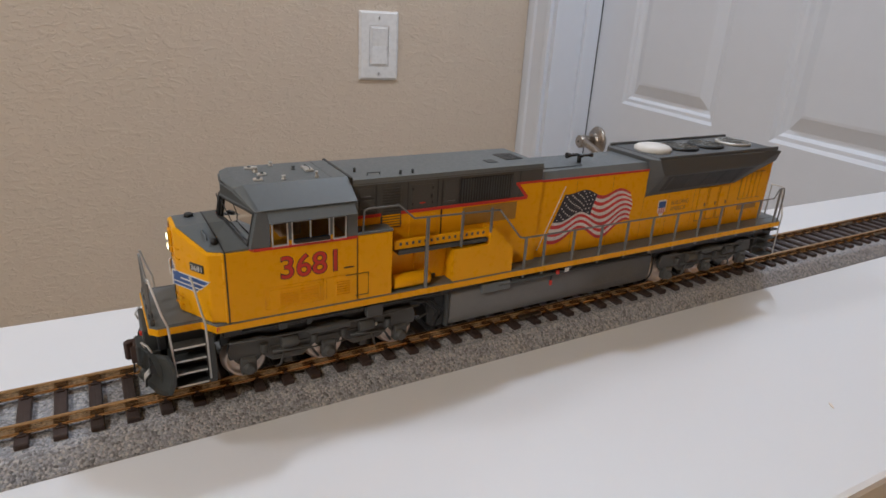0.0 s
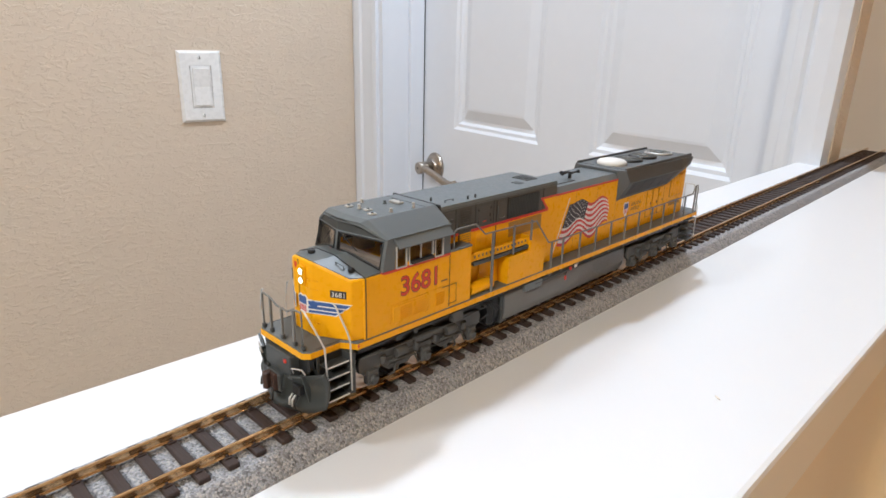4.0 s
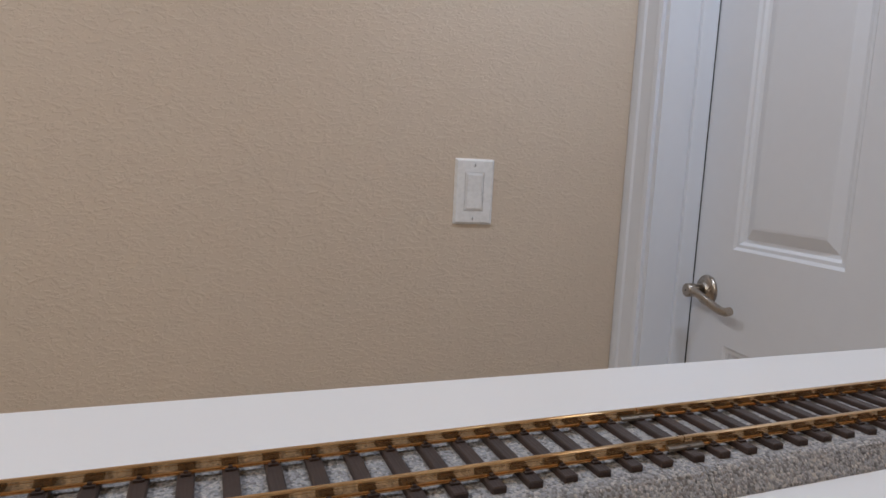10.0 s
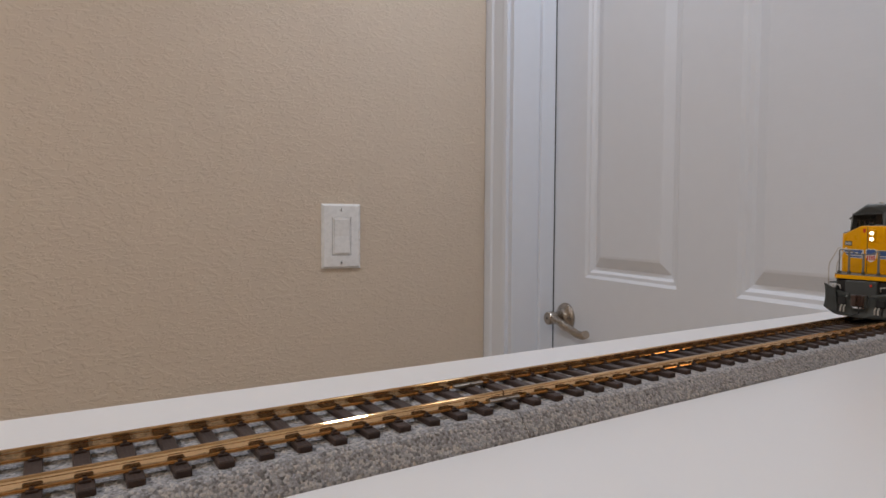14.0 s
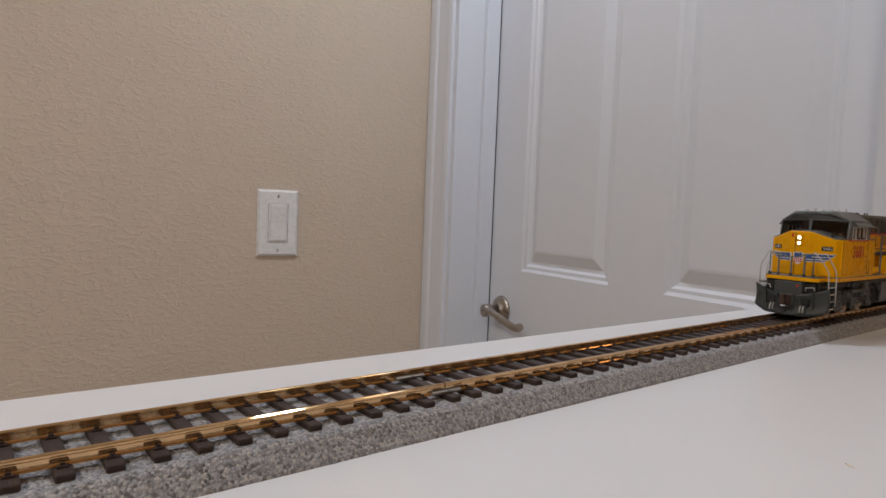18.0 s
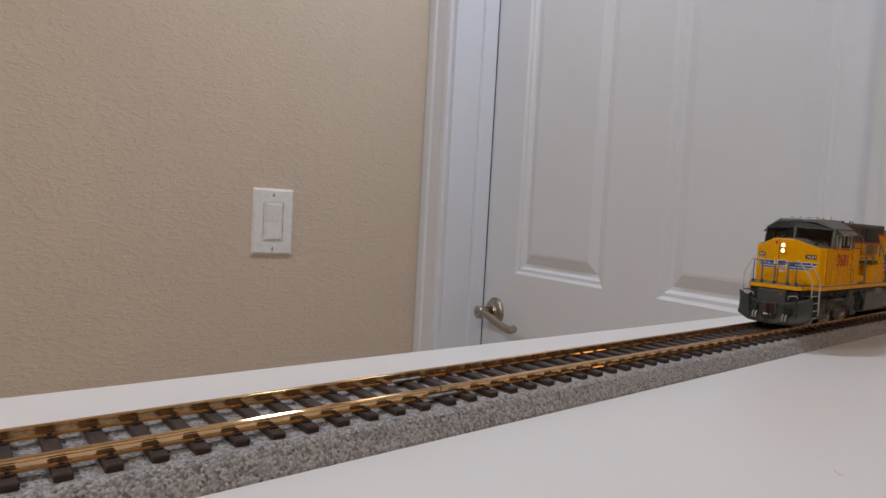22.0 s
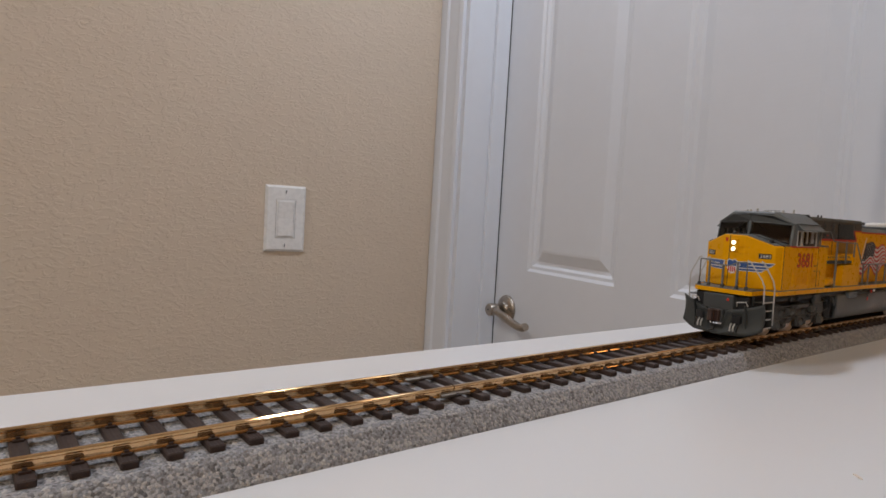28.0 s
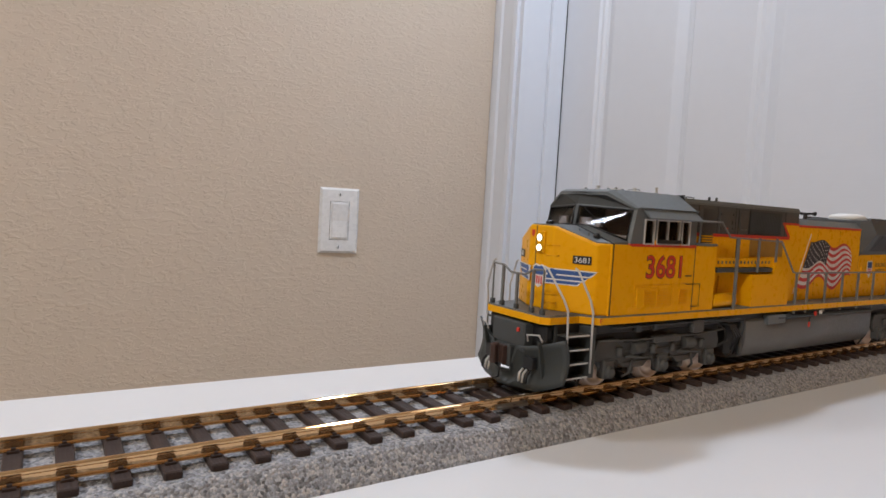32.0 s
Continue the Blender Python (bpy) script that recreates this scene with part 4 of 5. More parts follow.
# ---- equipment hood behind the cab ----
HW = 12.4
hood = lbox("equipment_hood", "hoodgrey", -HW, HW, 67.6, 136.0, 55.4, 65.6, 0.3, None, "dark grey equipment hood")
loft("hood_roof", "roofgrey", [[(-HW - 0.1, 68.0, 64.9), (HW + 0.1, 68.0, 64.9), (11.9, 68.0, 66.5), (-11.9, 68.0, 66.5)], [(-HW - 0.1, 136.1, 64.9), (HW + 0.1, 136.1, 64.9), (11.9, 136.1, 66.5), (-11.9, 136.1, 66.5)]], hood, "grey hood roof")
lbox("hood_side", "yellow", -HW + 0.1, HW - 0.1, 67.4, 136.0, 31.9, 55.4, 0.1, hood, "yellow hood side")
for s in (1, -1):
    a = lambda p, q: (min(s * p, s * q), max(s * p, s * q))
    lbox("hood_stripe", "red", *a(HW - 0.1, HW + 0.12), 67.6, 130.0, 54.9, 55.9, 0, hood)
    lprism("hood_swoosh", "red", [(124.9, 60.8), (126.0, 60.8), (130.4, 55.9), (129.9, 54.9)], *a(HW - 0.1, HW + 0.13), "x", 0, hood)
    lbox("hood_stripe", "red", *a(HW - 0.1, HW + 0.12), 125.1, 136.1, 60.2, 61.0, 0, hood)
    lprism("swoosh_yellow", "yellow", [(125.9, 60.4), (136.0, 60.4), (136.0, 54.9), (130.2, 54.9)], *a(HW - 0.1, HW + 0.1), "x", 0, hood)
    g = lbox("intake_grille", "black", *a(HW - 0.3, HW + 0.35), 103.4, 123.4, 56.2, 64.2, 0.2, hood, "black air intake grille")
    for i in range(20):
        lbox("grille_bar", "frame", *a(HW + 0.2, HW + 0.55), 104.0 + i * 0.98, 104.4 + i * 0.98, 56.5, 63.9, 0, g)
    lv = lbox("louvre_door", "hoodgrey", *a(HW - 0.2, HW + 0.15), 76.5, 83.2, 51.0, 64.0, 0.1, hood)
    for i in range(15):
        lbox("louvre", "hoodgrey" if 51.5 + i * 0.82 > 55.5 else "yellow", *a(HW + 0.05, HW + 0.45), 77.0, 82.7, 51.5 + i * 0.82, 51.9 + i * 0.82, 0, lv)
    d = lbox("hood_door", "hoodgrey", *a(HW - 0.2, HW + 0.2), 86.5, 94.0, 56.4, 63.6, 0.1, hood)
    lbox("latch", "black", *a(HW + 0.1, HW + 0.4), 93.0, 93.5, 59.2, 60.4, 0, d)
    lbox("warning_mark", "red", *a(HW + 0.15, HW + 0.3), 89.3, 91.2, 57.6, 58.0, 0, d)
    lbox("hood_line", "black", *a(HW - 0.1, HW + 0.1), 97.0, 97.3, 45, 64.4, 0, hood)
    lbox("hood_door", "yellow", *a(HW - 0.2, HW + 0.15), 86.0, 95.6, 47.4, 54.0, 0.1, hood)
    lbox("brake_grille", "screen", *a(HW - 0.2, HW + 0.15), 105.0, 126.0, 48.5, 54.4, 0.1, hood, "ochre mesh screen")
for s in (1, -1):
    a = lambda p, q: (min(s * p, s * q), max(s * p, s * q))
    for y in (75.0, 85.2, 95.4, 103.6, 126.4):
        lbox("seam", "black", *a(HW - 0.05, HW + 0.12), y, y + 0.18, 56.0, 64.8, 0, hood)
    for y, z0, z1 in ((69.6, 57.0, 60.4), (69.6, 60.9, 64.0), (98.0, 56.8, 63.8)):
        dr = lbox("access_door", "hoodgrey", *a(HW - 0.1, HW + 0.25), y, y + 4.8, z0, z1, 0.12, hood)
        lrod("door_grab", "wire", [(s * (HW + 0.25), y + 0.8, z0 + 0.8), (s * (HW + 0.7), y + 0.8, z0 + 0.8), (s * (HW + 0.7), y + 3.4, z0 + 0.8), (s * (HW + 0.25), y + 3.4, z0 + 0.8)], 0.1, dr)
    for y in (86.6, 93.4):
        lbox("hinge", "black", *a(HW + 0.15, HW + 0.4), y, y + 0.4, 57.4, 58.2, 0, hood)
        lbox("hinge", "black", *a(HW + 0.15, HW + 0.4), y, y + 0.4, 62.0, 62.8, 0, hood)
lbox("roof_hatch", "hoodgrey", -4.0, 4.0, 126.0, 133.0, 66.3, 66.8, 0.1, hood)
for i in range(7):
    lbox("hatch_slot", "black", -3.5, 3.5, 126.6 + i * 0.9, 127.0 + i * 0.9, 66.7, 66.9, 0, hood)
lbox("roof_vent", "frame", 2.0, 6.0, 118, 121.5, 66.3, 66.7, 0.1, hood)
lbox("roof_line", "black", -11.9, 11.9, 67.22, 67.98, 56.0, 67.38, 0, hood)
for s in (1, -1):
    lbox("cab_gap", "black", *sorted((s * 11.8, s * 17.0)), 67.22, 67.34, 52.6, 62.4, 0, hood)
lrod("lifting_eye", "frame", [(8, 74, 66.3), (8, 74, 67.2), (8, 78, 67.2), (8, 78, 66.3)], 0.2, hood)
for y in (72, 84, 88):
    bm = bmesh.new()
    turned(bm, [(0.4, 0), (0.4, 1.2), (0.2, 1.4)], 10, pose(9.6 if y > 80 else 3.0, y, 66.4))
    lp("lifting_lug", bm, "frame", hood)

# side boxes on both flanks
for s in (1, -1):
    a = lambda p, q: (min(s * p, s * q), max(s * p, s * q))
    bx = lbox("sand_box", "yellow", *a(HW - 0.3, 17.8), 67.3, 78.2, 31.9, 52.0, 0.25, None, "yellow box with a grey lid")
    lbox("box_lid", "roofgrey", *a(HW - 0.3, 17.9), 67.2, 78.3, 52.0, 52.7, 0.15, bx)
    # black lines painted for the shadows along the small door's edges
    lrod("box_door", "black", [(s * 17.85, 63.5, 40.3), (s * 17.85, 70.5, 40.3), (s * 17.85, 70.5, 33.4), (s * 17.85, 66.5, 33.4)], 0.14, bx)
    bm = bmesh.new()
    turned(bm, [(2.0, 0), (2.3, 0.4), (2.3, 12.2), (2.0, 12.6)], 18, pose(s * 15.2, 79.5, 34.3, -90))
    lp("air_reservoir", bm, "yellow", None, "yellow air reservoir")
    bd = lbox("beam", "yellow", *a(15.6, 16.4), 79.4, 113.4, 45.2, 48.2, 0.15, None, "yellow perforated beam")
    for i in range(15):
        lbox("beam_hole", "hoodgrey", *a(16.3, 16.5), 81.0 + i * 2.1, 81.8 + i * 2.1, 46.4, 47.3, 0, bd)
    lbox("step_board", "frame", *a(HW - 0.2, 17.0), 80.5, 112.5, 43.6, 45.0, 0.1, bd, "dark grey step board")
    lrod("panel_outline", "yellow", [(s * 17.84, 57.6, 34.2), (s * 17.84, 57.6, 40.6), (s * 17.84, 64.6, 40.6)], 0.1, cab)
    lrod("panel_outline", "yellow", [(s * 17.84, 40.4, 34.0), (s * 17.84, 40.4, 40.4), (s * 17.84, 56.8, 40.4), (s * 17.84, 56.8, 34.0), (s * 17.84, 40.4, 34.0)], 0.1, cab)
    lbox("side_label", "black", *a(17.78, 17.86), 63.0, 66.0, 42.6, 43.0, 0, cab)
    for y in (88.0, 100.6):
        lrod("engine_pipe", "yellow", [(s * (HW + 0.4), y, 34.0), (s * (HW + 0.4), y, 42.0)], 0.3, bd)
    lprism("stair_box", "yellow", [(99.6, 31.9), (99.6, 42.8), (112.6, 42.8), (113.4, 48.3), (114.2, 48.3), (122.6, 40.2), (122.6, 31.9)], *a(HW - 0.2, 17.6), "x", 0.0, None, "yellow stair box")
    lbox("recess_panel", "hoodgrey", *a(HW - 0.1, HW + 0.2), 79.0, 96.0, 32.0, 33.5, 0)

# ---- engine hood with the flag ----
EW = 11.5
eng = lbox("engine_hood", "yellow", -EW, EW, 136.0, 263.0, 31.9, 60.6, 0.25, None, "yellow engine hood with decals")
loft("engine_roof", "roofgrey", [[(-EW - 0.05, 136.2, 60.4), (EW + 0.05, 136.2, 60.4), (9.4, 136.2, 62.8), (-9.4, 136.2, 62.8)], [(-EW - 0.05, 188, 60.4), (EW + 0.05, 188, 60.4), (9.4, 188, 62.8), (-9.4, 188, 62.8)]], eng, "grey engine roof")
for s in (1, -1):
    a = lambda p, q: (min(s * p, s * q), max(s * p, s * q))
    lbox("engine_stripe", "red", *a(EW - 0.1, EW + 0.12), 136.1, 187.6, 59.7, 60.5, 0, eng, "thin red stripe")
    for y in (152.5, 170.0, 187.4, 201.5, 216.5):
        lbox("panel_line", "screen", *a(EW - 0.1, EW + 0.02), y, y + 0.12, 33.0, 50.5 if y > 180 else 59.4, 0, eng)
    for k in range(3):
        for y in (190.6, 212.0):
            lbox("door_hinge", "yellow", *a(EW - 0.1, EW + 0.35), y, y + 0.7, 35.5 + k * 8.0, 36.6 + k * 8.0, 0, eng)
    for y in (219.0, 225.6, 232.2):
        dd = lbox("engine_door", "yellow", *a(EW - 0.2, EW + 0.3), y, y + 5.6, 36.0, 50.0, 0.15, eng)
        lrod("door_outline", "screen", [(s * (EW + 0.3), y, 36.0), (s * (EW + 0.3), y + 5.6, 36.0), (s * (EW + 0.3), y + 5.6, 50.0), (s * (EW + 0.3), y, 50.0), (s * (EW + 0.3), y, 36.0)], 0.13, dd)
        lbox("latch", "frame", *a(EW + 0.2, EW + 0.5), y + 4.4, y + 4.8, 42.0, 43.4, 0, dd)
    vt = lbox("rear_vent", "screen", *a(EW - 0.2, EW + 0.2), 245.0, 260.0, 42.5, 54.5, 0.1, eng, "slatted rear vent")
    for i in range(5):
        lbox("vent_slat", "yellow", *a(EW + 0.1, EW + 0.5), 245.5 + i * 3.0, 247.7 + i * 3.0, 42.9, 54.2, 0, vt)
    lbox("rear_sign", "screen", *a(EW + 0.0, EW + 0.3), 246.0, 258.5, 37.8, 40.4, 0, eng)
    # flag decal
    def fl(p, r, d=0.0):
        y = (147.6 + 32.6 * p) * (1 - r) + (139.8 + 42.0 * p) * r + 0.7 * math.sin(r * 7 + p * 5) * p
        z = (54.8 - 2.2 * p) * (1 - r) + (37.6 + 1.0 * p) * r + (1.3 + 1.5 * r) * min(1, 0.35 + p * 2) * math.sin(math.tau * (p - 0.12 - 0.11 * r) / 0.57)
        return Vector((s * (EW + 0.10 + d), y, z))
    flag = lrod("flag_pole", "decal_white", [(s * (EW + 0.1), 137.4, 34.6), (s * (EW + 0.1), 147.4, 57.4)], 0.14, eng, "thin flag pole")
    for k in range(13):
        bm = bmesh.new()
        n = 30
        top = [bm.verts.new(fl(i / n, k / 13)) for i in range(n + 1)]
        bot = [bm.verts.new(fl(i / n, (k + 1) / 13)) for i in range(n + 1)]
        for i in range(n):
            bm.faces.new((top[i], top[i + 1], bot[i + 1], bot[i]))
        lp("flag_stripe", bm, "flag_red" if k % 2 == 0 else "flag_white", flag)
    bm = bmesh.new()
    n = 12
    g = [[bm.verts.new(fl(0.46 * i / n, 0.56 * j / 4, 0.03)) for i in range(n + 1)] for j in range(5)]
    for j in range(4):
        for i in range(n):
            bm.faces.new((g[j][i], g[j][i + 1], g[j + 1][i + 1], g[j + 1][i]))
    lp("flag_canton", bm, "canton", flag)
    bm = bmesh.new()
    for j in range(9):
        for i in range(6 if j % 2 == 0 else 5):
            c = fl(0.46 * ((i + (0.5 if j % 2 == 0 else 1.0)) / 6), 0.56 * (j + 0.8) / 9.6, 0.05)
            r = 0.42
            bm.faces.new([bm.verts.new(c + Vector((0, r * (1 if q % 2 == 0 else 0.45) * math.cos(q * math.pi / 5), r * (1 if q % 2 == 0 else 0.45) * math.sin(q * math.pi / 5)))) for q in range(10)])
    lp("flag_stars", bm, "decal_white", flag)
    # small shield and slogan
    sd = lprism("shield", "decal_white", [(196.0, 46.8), (197.2, 47.4), (198.3, 47.0), (199.4, 47.4), (200.6, 46.8), (200.4, 42.5), (198.3, 39.8), (196.2, 42.5)], *a(EW - 0.1, EW + 0.12), "x", 0, eng, "small shield emblem")
    lbox("shield_top", "decal_blue", *a(EW + 0.1, EW + 0.16), 196.4, 200.2, 44.0, 46.6, 0, sd)
    for i in range(3):
        lbox("shield_stripe", "decal_red", *a(EW + 0.1, EW + 0.16), 196.8 + i * 1.2, 197.4 + i * 1.2, 41.6, 43.8, 0, sd)
    for i, word in enumerate(("BUILDING", "AMERICA")):
        lettering("slogan", word, "screen", 1.8, 10.0 if i == 0 else 8.8, eng, pose(s * (EW + 0.06), 203.5 if s > 0 else 213.5, 44.6 - i * 2.6, 90, 0, 90 * s))

# radiator housing
rad = loft("radiator_housing", "radgrey", [[(-EW, 187.5, 49.0), (EW, 187.5, 49.0), (EW, 187.5, 56.0), (10.6, 187.5, 64.2), (-10.6, 187.5, 64.2), (-EW, 187.5, 56.0)],
                                        [(-EW, 190.0, 49.6), (EW, 190.0, 49.6), (16.2, 191.0, 58.6), (14.0, 190.0, 64.2), (-14.0, 190.0, 64.2), (-16.2, 191.0, 58.6)],
                                        [(-EW, 240.5, 50.4), (EW, 240.5, 50.4), (16.2, 247.0, 58.6), (14.6, 248.0, 63.8), (-14.6, 248.0, 63.8), (-16.2, 247.0, 58.6)],
                                        [(-EW, 256.0, 57.6), (EW, 256.0, 57.6), (13.4, 263.0, 58.8), (13.4, 265.5, 63.0), (-13.4, 265.5, 63.0), (-13.4, 263.0, 58.8)]], None, "flared grey radiator housing", 0.25)
for s in (1, -1):
    bm = bmesh.new()
    q = [Vector((s * 12.3, 194, 51.4)), Vector((s * 12.3, 238.5, 51.8)), Vector((s * 15.9, 244.5, 58.1)), Vector((s * 15.9, 194, 58.2))]
    off = Vector((s * 0.12, 0, -0.1))
    bm.faces.new([bm.verts.new(p + off) for p in q])
    rs = lp("radiator_screen", bm, "mesh_dark", rad, "dark radiator screen")
    for i in range(5):
        y = 196 + i * 10.2
        lrod("screen_rib", "frame", [(s * 12.45, y, 51.5), (s * 16.05, y + 1.2, 58.1)], 0.2, rs)
fan_y = (200.5, 216.5, 232.0, 250.0)
for s in (1, -1):
    lbox("deck_rail", "radgrey", *sorted((s * 12.6, s * 13.8)), 190.5, 262, 63.4, 65.2, 0.2, rad)
lbox("fan_deck", "radgrey", -12.5, 12.5, 191.5, 262, 63.0, 64.4, 0.2, rad)
for i, y in enumerate(fan_y):
    bm = bmesh.new()
    turned(bm, [(7.4, 0), (7.3, 1.4), (6.2, 2.3), (3.6, 2.9), (0.6, 3.0)] if i == 0 else [(7.4, 0), (7.4, 1.0), (6.9, 1.4), (6.6, 1.1)], 36, pose(0, y, 64.2))
    f = lp("radiator_fan", bm, "decal_white" if i == 0 else "black" if i < 3 else "metalfan", rad, "pale fan cover" if i == 0 else "round fan with a wire grille")
    if i == 0:
        continue
    for k in range(4):
        bm = bmesh.new()
        r = 1.6 + k * 1.5
        rod(bm, [(r * math.cos(j * math.tau / 24), y + r * math.sin(j * math.tau / 24), 65.5) for j in range(25)], 0.14, 5)
        lp("grille_ring", bm, "wire" if i else "decal_white", f)
    for k in range(6):
        c, q = math.cos(k * math.pi / 6), math.sin(k * math.pi / 6)
        lrod("grille_spoke", "wire" if i else "decal_white", [(-6.9 * c, y - 6.9 * q, 65.6), (6.9 * c, y + 6.9 * q, 65.6)], 0.12, f)
lbox("rear_hood", "yellow", -9.5, 9.5, 262.5, 268.0, 31.9, 58.5, 0.4, None, "yellow rear hood end")
# horn
hm = lrod("horn", "black", [(2.0, 160.5, 62.6), (2.0, 160.5, 65.0)], 0.8, None, "black multi-chime horn")
for x, dy, L in ((0.6, -1, 5.0), (2.0, -1, 6.2), (3.4, 1, 4.6)):
    bm = bmesh.new()
    turned(bm, [(0.35, 0), (0.4, L * 0.6), (0.9, L), (0.75, L)], 12, pose(x, 160.5, 65.6, 90 * -dy))
    lp("horn_bell", bm, "black", hm)
lrod("horn_bar", "black", [(0.2, 160.5, 65.4), (3.8, 160.5, 65.4)], 0.5, hm)
lrod("roof_conduit", "frame", [(6.5, 137, 62.9), (6.5, 158, 62.9)], 0.25)

# ---- handrails ----
for s in (1, -1):
    x = s * 17.6
    posts = (127.7, 135.8, 148.8, 161.8, 174.8, 188.1, 201.5, 214.9, 227.8, 240.8, 253.3, 265.5)
    hr = lrod("handrail", "wire", [(x, 115.8, 54.2), (x, 125.0, 43.6), (x, 127.0, 43.1), (x, 262.0, 43.0), (x, 264.5, 47.0), (x, 267.5, 47.2), (x, 268.5, 44.5), (x, 268.5, 32.0)], 0.33, None, "thin grey side handrail")
    for y in posts:
        lbox("stanchion", "wire", min(x - 0.35, x + 0.35), max(x - 0.35, x + 0.35), y - 0.45, y + 0.45, 28.5, 43.2 if y < 260 else 47.0, 0.1, hr)
    h2 = lrod("handrail", "wire", [(x, 68.8, 52.6), (x, 69.2, 59.0), (x, 70.4, 59.6), (x, 80.0, 59.6), (x, 85.2, 55.0), (x, 115.8, 54.2)], 0.3, None, "thin grey side handrail")
    lbox("stanchion", "wire", min(x - 0.4, x + 0.4), max(x - 0.4, x + 0.4), 89.3, 90.3, 29.5, 54.8, 0.1, h2)
    for y in (102.0, 112.8):
        lbox("stanchion", "wire", min(x - 0.35, x + 0.35), max(x - 0.35, x + 0.35), y - 0.4, y + 0.4, 43.5 if y < 110 else 47.0, 55.2, 0.1, h2)
    # front: pale stair rails
    r1 = lrod("stair_rail", "white_wire", [(s * 10.6, 12.6, 45.0), (s * 11.8, 12.8, 44.6), (s * 16.6, 14.6, 37.0), (s * 17.4, 15.6, 34.0), (s * 17.4, 16.4, 18.6)], 0.30, None, "pale silver stair rail")
    r2 = lrod("stair_rail", "white_wire", [(s * 12.2, 22.6, 44.6), (s * 13.2, 22.8, 44.0), (s * 17.2, 24.0, 36.4), (s * 17.8, 24.6, 33.0), (s * 17.8, 24.8, 16.6)], 0.30, None, "pale silver stair rail")
    st = lprism("stair_side", "frame", [(15.6, 32.0), (24.8, 32.0), (24.8, 15.4), (16.0, 15.4)], min(s * 12.4, s * 13.0), max(s * 12.4, s * 13.0), "x", 0.1, None, "grey corner steps")
    for k in range(4):
        lbox("tread", "frame", *sorted((s * 12.9, s * 17.4)), 16.4, 24.2, 15.2 + k * 3.8, 15.6 + k * 3.8, 0, st)
        lbox("riser", "black", *sorted((s * 13.0, s * 13.3)), 16.4, 24.2, 15.6 + k * 3.8, 18.9 + k * 3.8, 0, st)
        lbox("tread_edge", "white_wire", *sorted((s * 17.3, s * 17.6)), 16.4, 24.2, 15.4 + k * 3.8, 15.8 + k * 3.8, 0, st)
    lbox("stair_stile", "frame", min(s * 13, s * 17.7), max(s * 13, s * 17.7), 24.6, 26.4, 15.2, 29.1, 0.1, st)
    # rear steps
    rs = lbox("rear_stair", "frame", min(s * 12.5, s * 13.1), max(s * 12.5, s * 13.1), 262, 271, 15.4, 32, 0.1, None, "grey rear corner steps")
    for k in range(4):
        lbox("tread", "frame", min(s * 12.9, s * 17.4), max(s * 12.9, s * 17.4), 263, 271, 15.4 + k * 4.0, 15.9 + k * 4.0, 0, rs)
    lrod("rear_rail", "white_wire", [(s * 17.4, 271.5, 16), (s * 17.4, 271.5, 34), (s * 13, 273.5, 46), (s * 8, 273.5, 46), (s * 8, 273.5, 32)], 0.33, None, "pale rear rail")
for s in (1, -1):
    lettering("front_mark", "F", "red", 1.2, 0.9, loco, pose(s * 18.06, 27.2 if s > 0 else 28.1, 30.15, 90, 0, 90 * s), 0.03, 0.01)
fr = lrod("front_rail", "wire", [(-10.9, 12.4, 31.9), (-10.9, 12.4, 43.6), (-10.5, 12.4, 44.0), (-6.4, 12.4, 43.8), (-3.0, 12.6, 42.0), (3.0, 12.6, 42.0), (6.6, 12.4, 43.8), (10.6, 12.4, 44.0), (10.9, 12.4, 43.6), (10.9, 12.4, 31.9)], 0.33, None, "grey front platform rail")
for x, z in ((-6.4, 43.8), (0.0, 42.0), (6.6, 43.8)):
    lbox("stanchion", "wire", x - 0.4, x + 0.4, 12.0, 12.8, 31.5, z, 0.1, fr)
for x in (-10.9, -6.4, 0.0, 6.6, 10.9):
    lbox("post_foot", "frame", x - 0.7, x + 0.7, 11.9, 13.1, 31.9, 33.4, 0.2, fr)

# ---- pilot, plough and coupler ----
# black here paints the shaded recess between deck stripe and plough
pil = lbox("pilot", "black", -12.3, 12.3, 13.2, 15.4, 17.0, 29.0, 0.3, None, "pilot beam coloured black for the shaded recess")
def plough_blade():
    """Two swept wings whose face curls forward at the foot and at the upper tips."""
    bm = bmesh.new()
    cols = []
    for i in range(25):
        x = -18.6 + 37.2 * i / 24
        ax = abs(x)
        top = 15.6 if ax < 4.0 else 22.6 + 3.9 * ((ax - 4.0) / 14.6) ** 1.6
        foot = 11.2 + max(0.0, ax - 11.0) ** 1.35 * 0.21
        col = []
        for j in range(8):
            q = j / 7
            curl = 1.6 * (2 * q - 1) ** 2
            col.append((x, 9.2 + ax * 0.34 - curl, foot + (top - foot) * q))
        cols.append(col)
    skin = [[[bm.verts.new((x, y + d, z)) for x, y, z in c] for c in cols] for d in (0.0, 0.8)]
    for k, g in enumerate(skin):
        for i in range(24):
            for j in range(7):
                q = (g[i][j], g[i + 1][j], g[i + 1][j + 1], g[i][j + 1])
                bm.faces.new(q if k == 0 else tuple(reversed(q))).smooth = True
    f, h = skin
    for i in range(24):
        for j in (0, 7):
            bm.faces.new((f[i][j], f[i + 1][j], h[i + 1][j], h[i][j]))
    for i in (0, 24):
        for j in range(7):
            bm.faces.new((f[i][j], f[i][j + 1], h[i][j + 1], h[i][j]))
    bmesh.ops.recalc_face_normals(bm, faces=bm.faces)
    return lp("snow_plough", bm, "plough", None, "dark grey snow plough with curled wings")


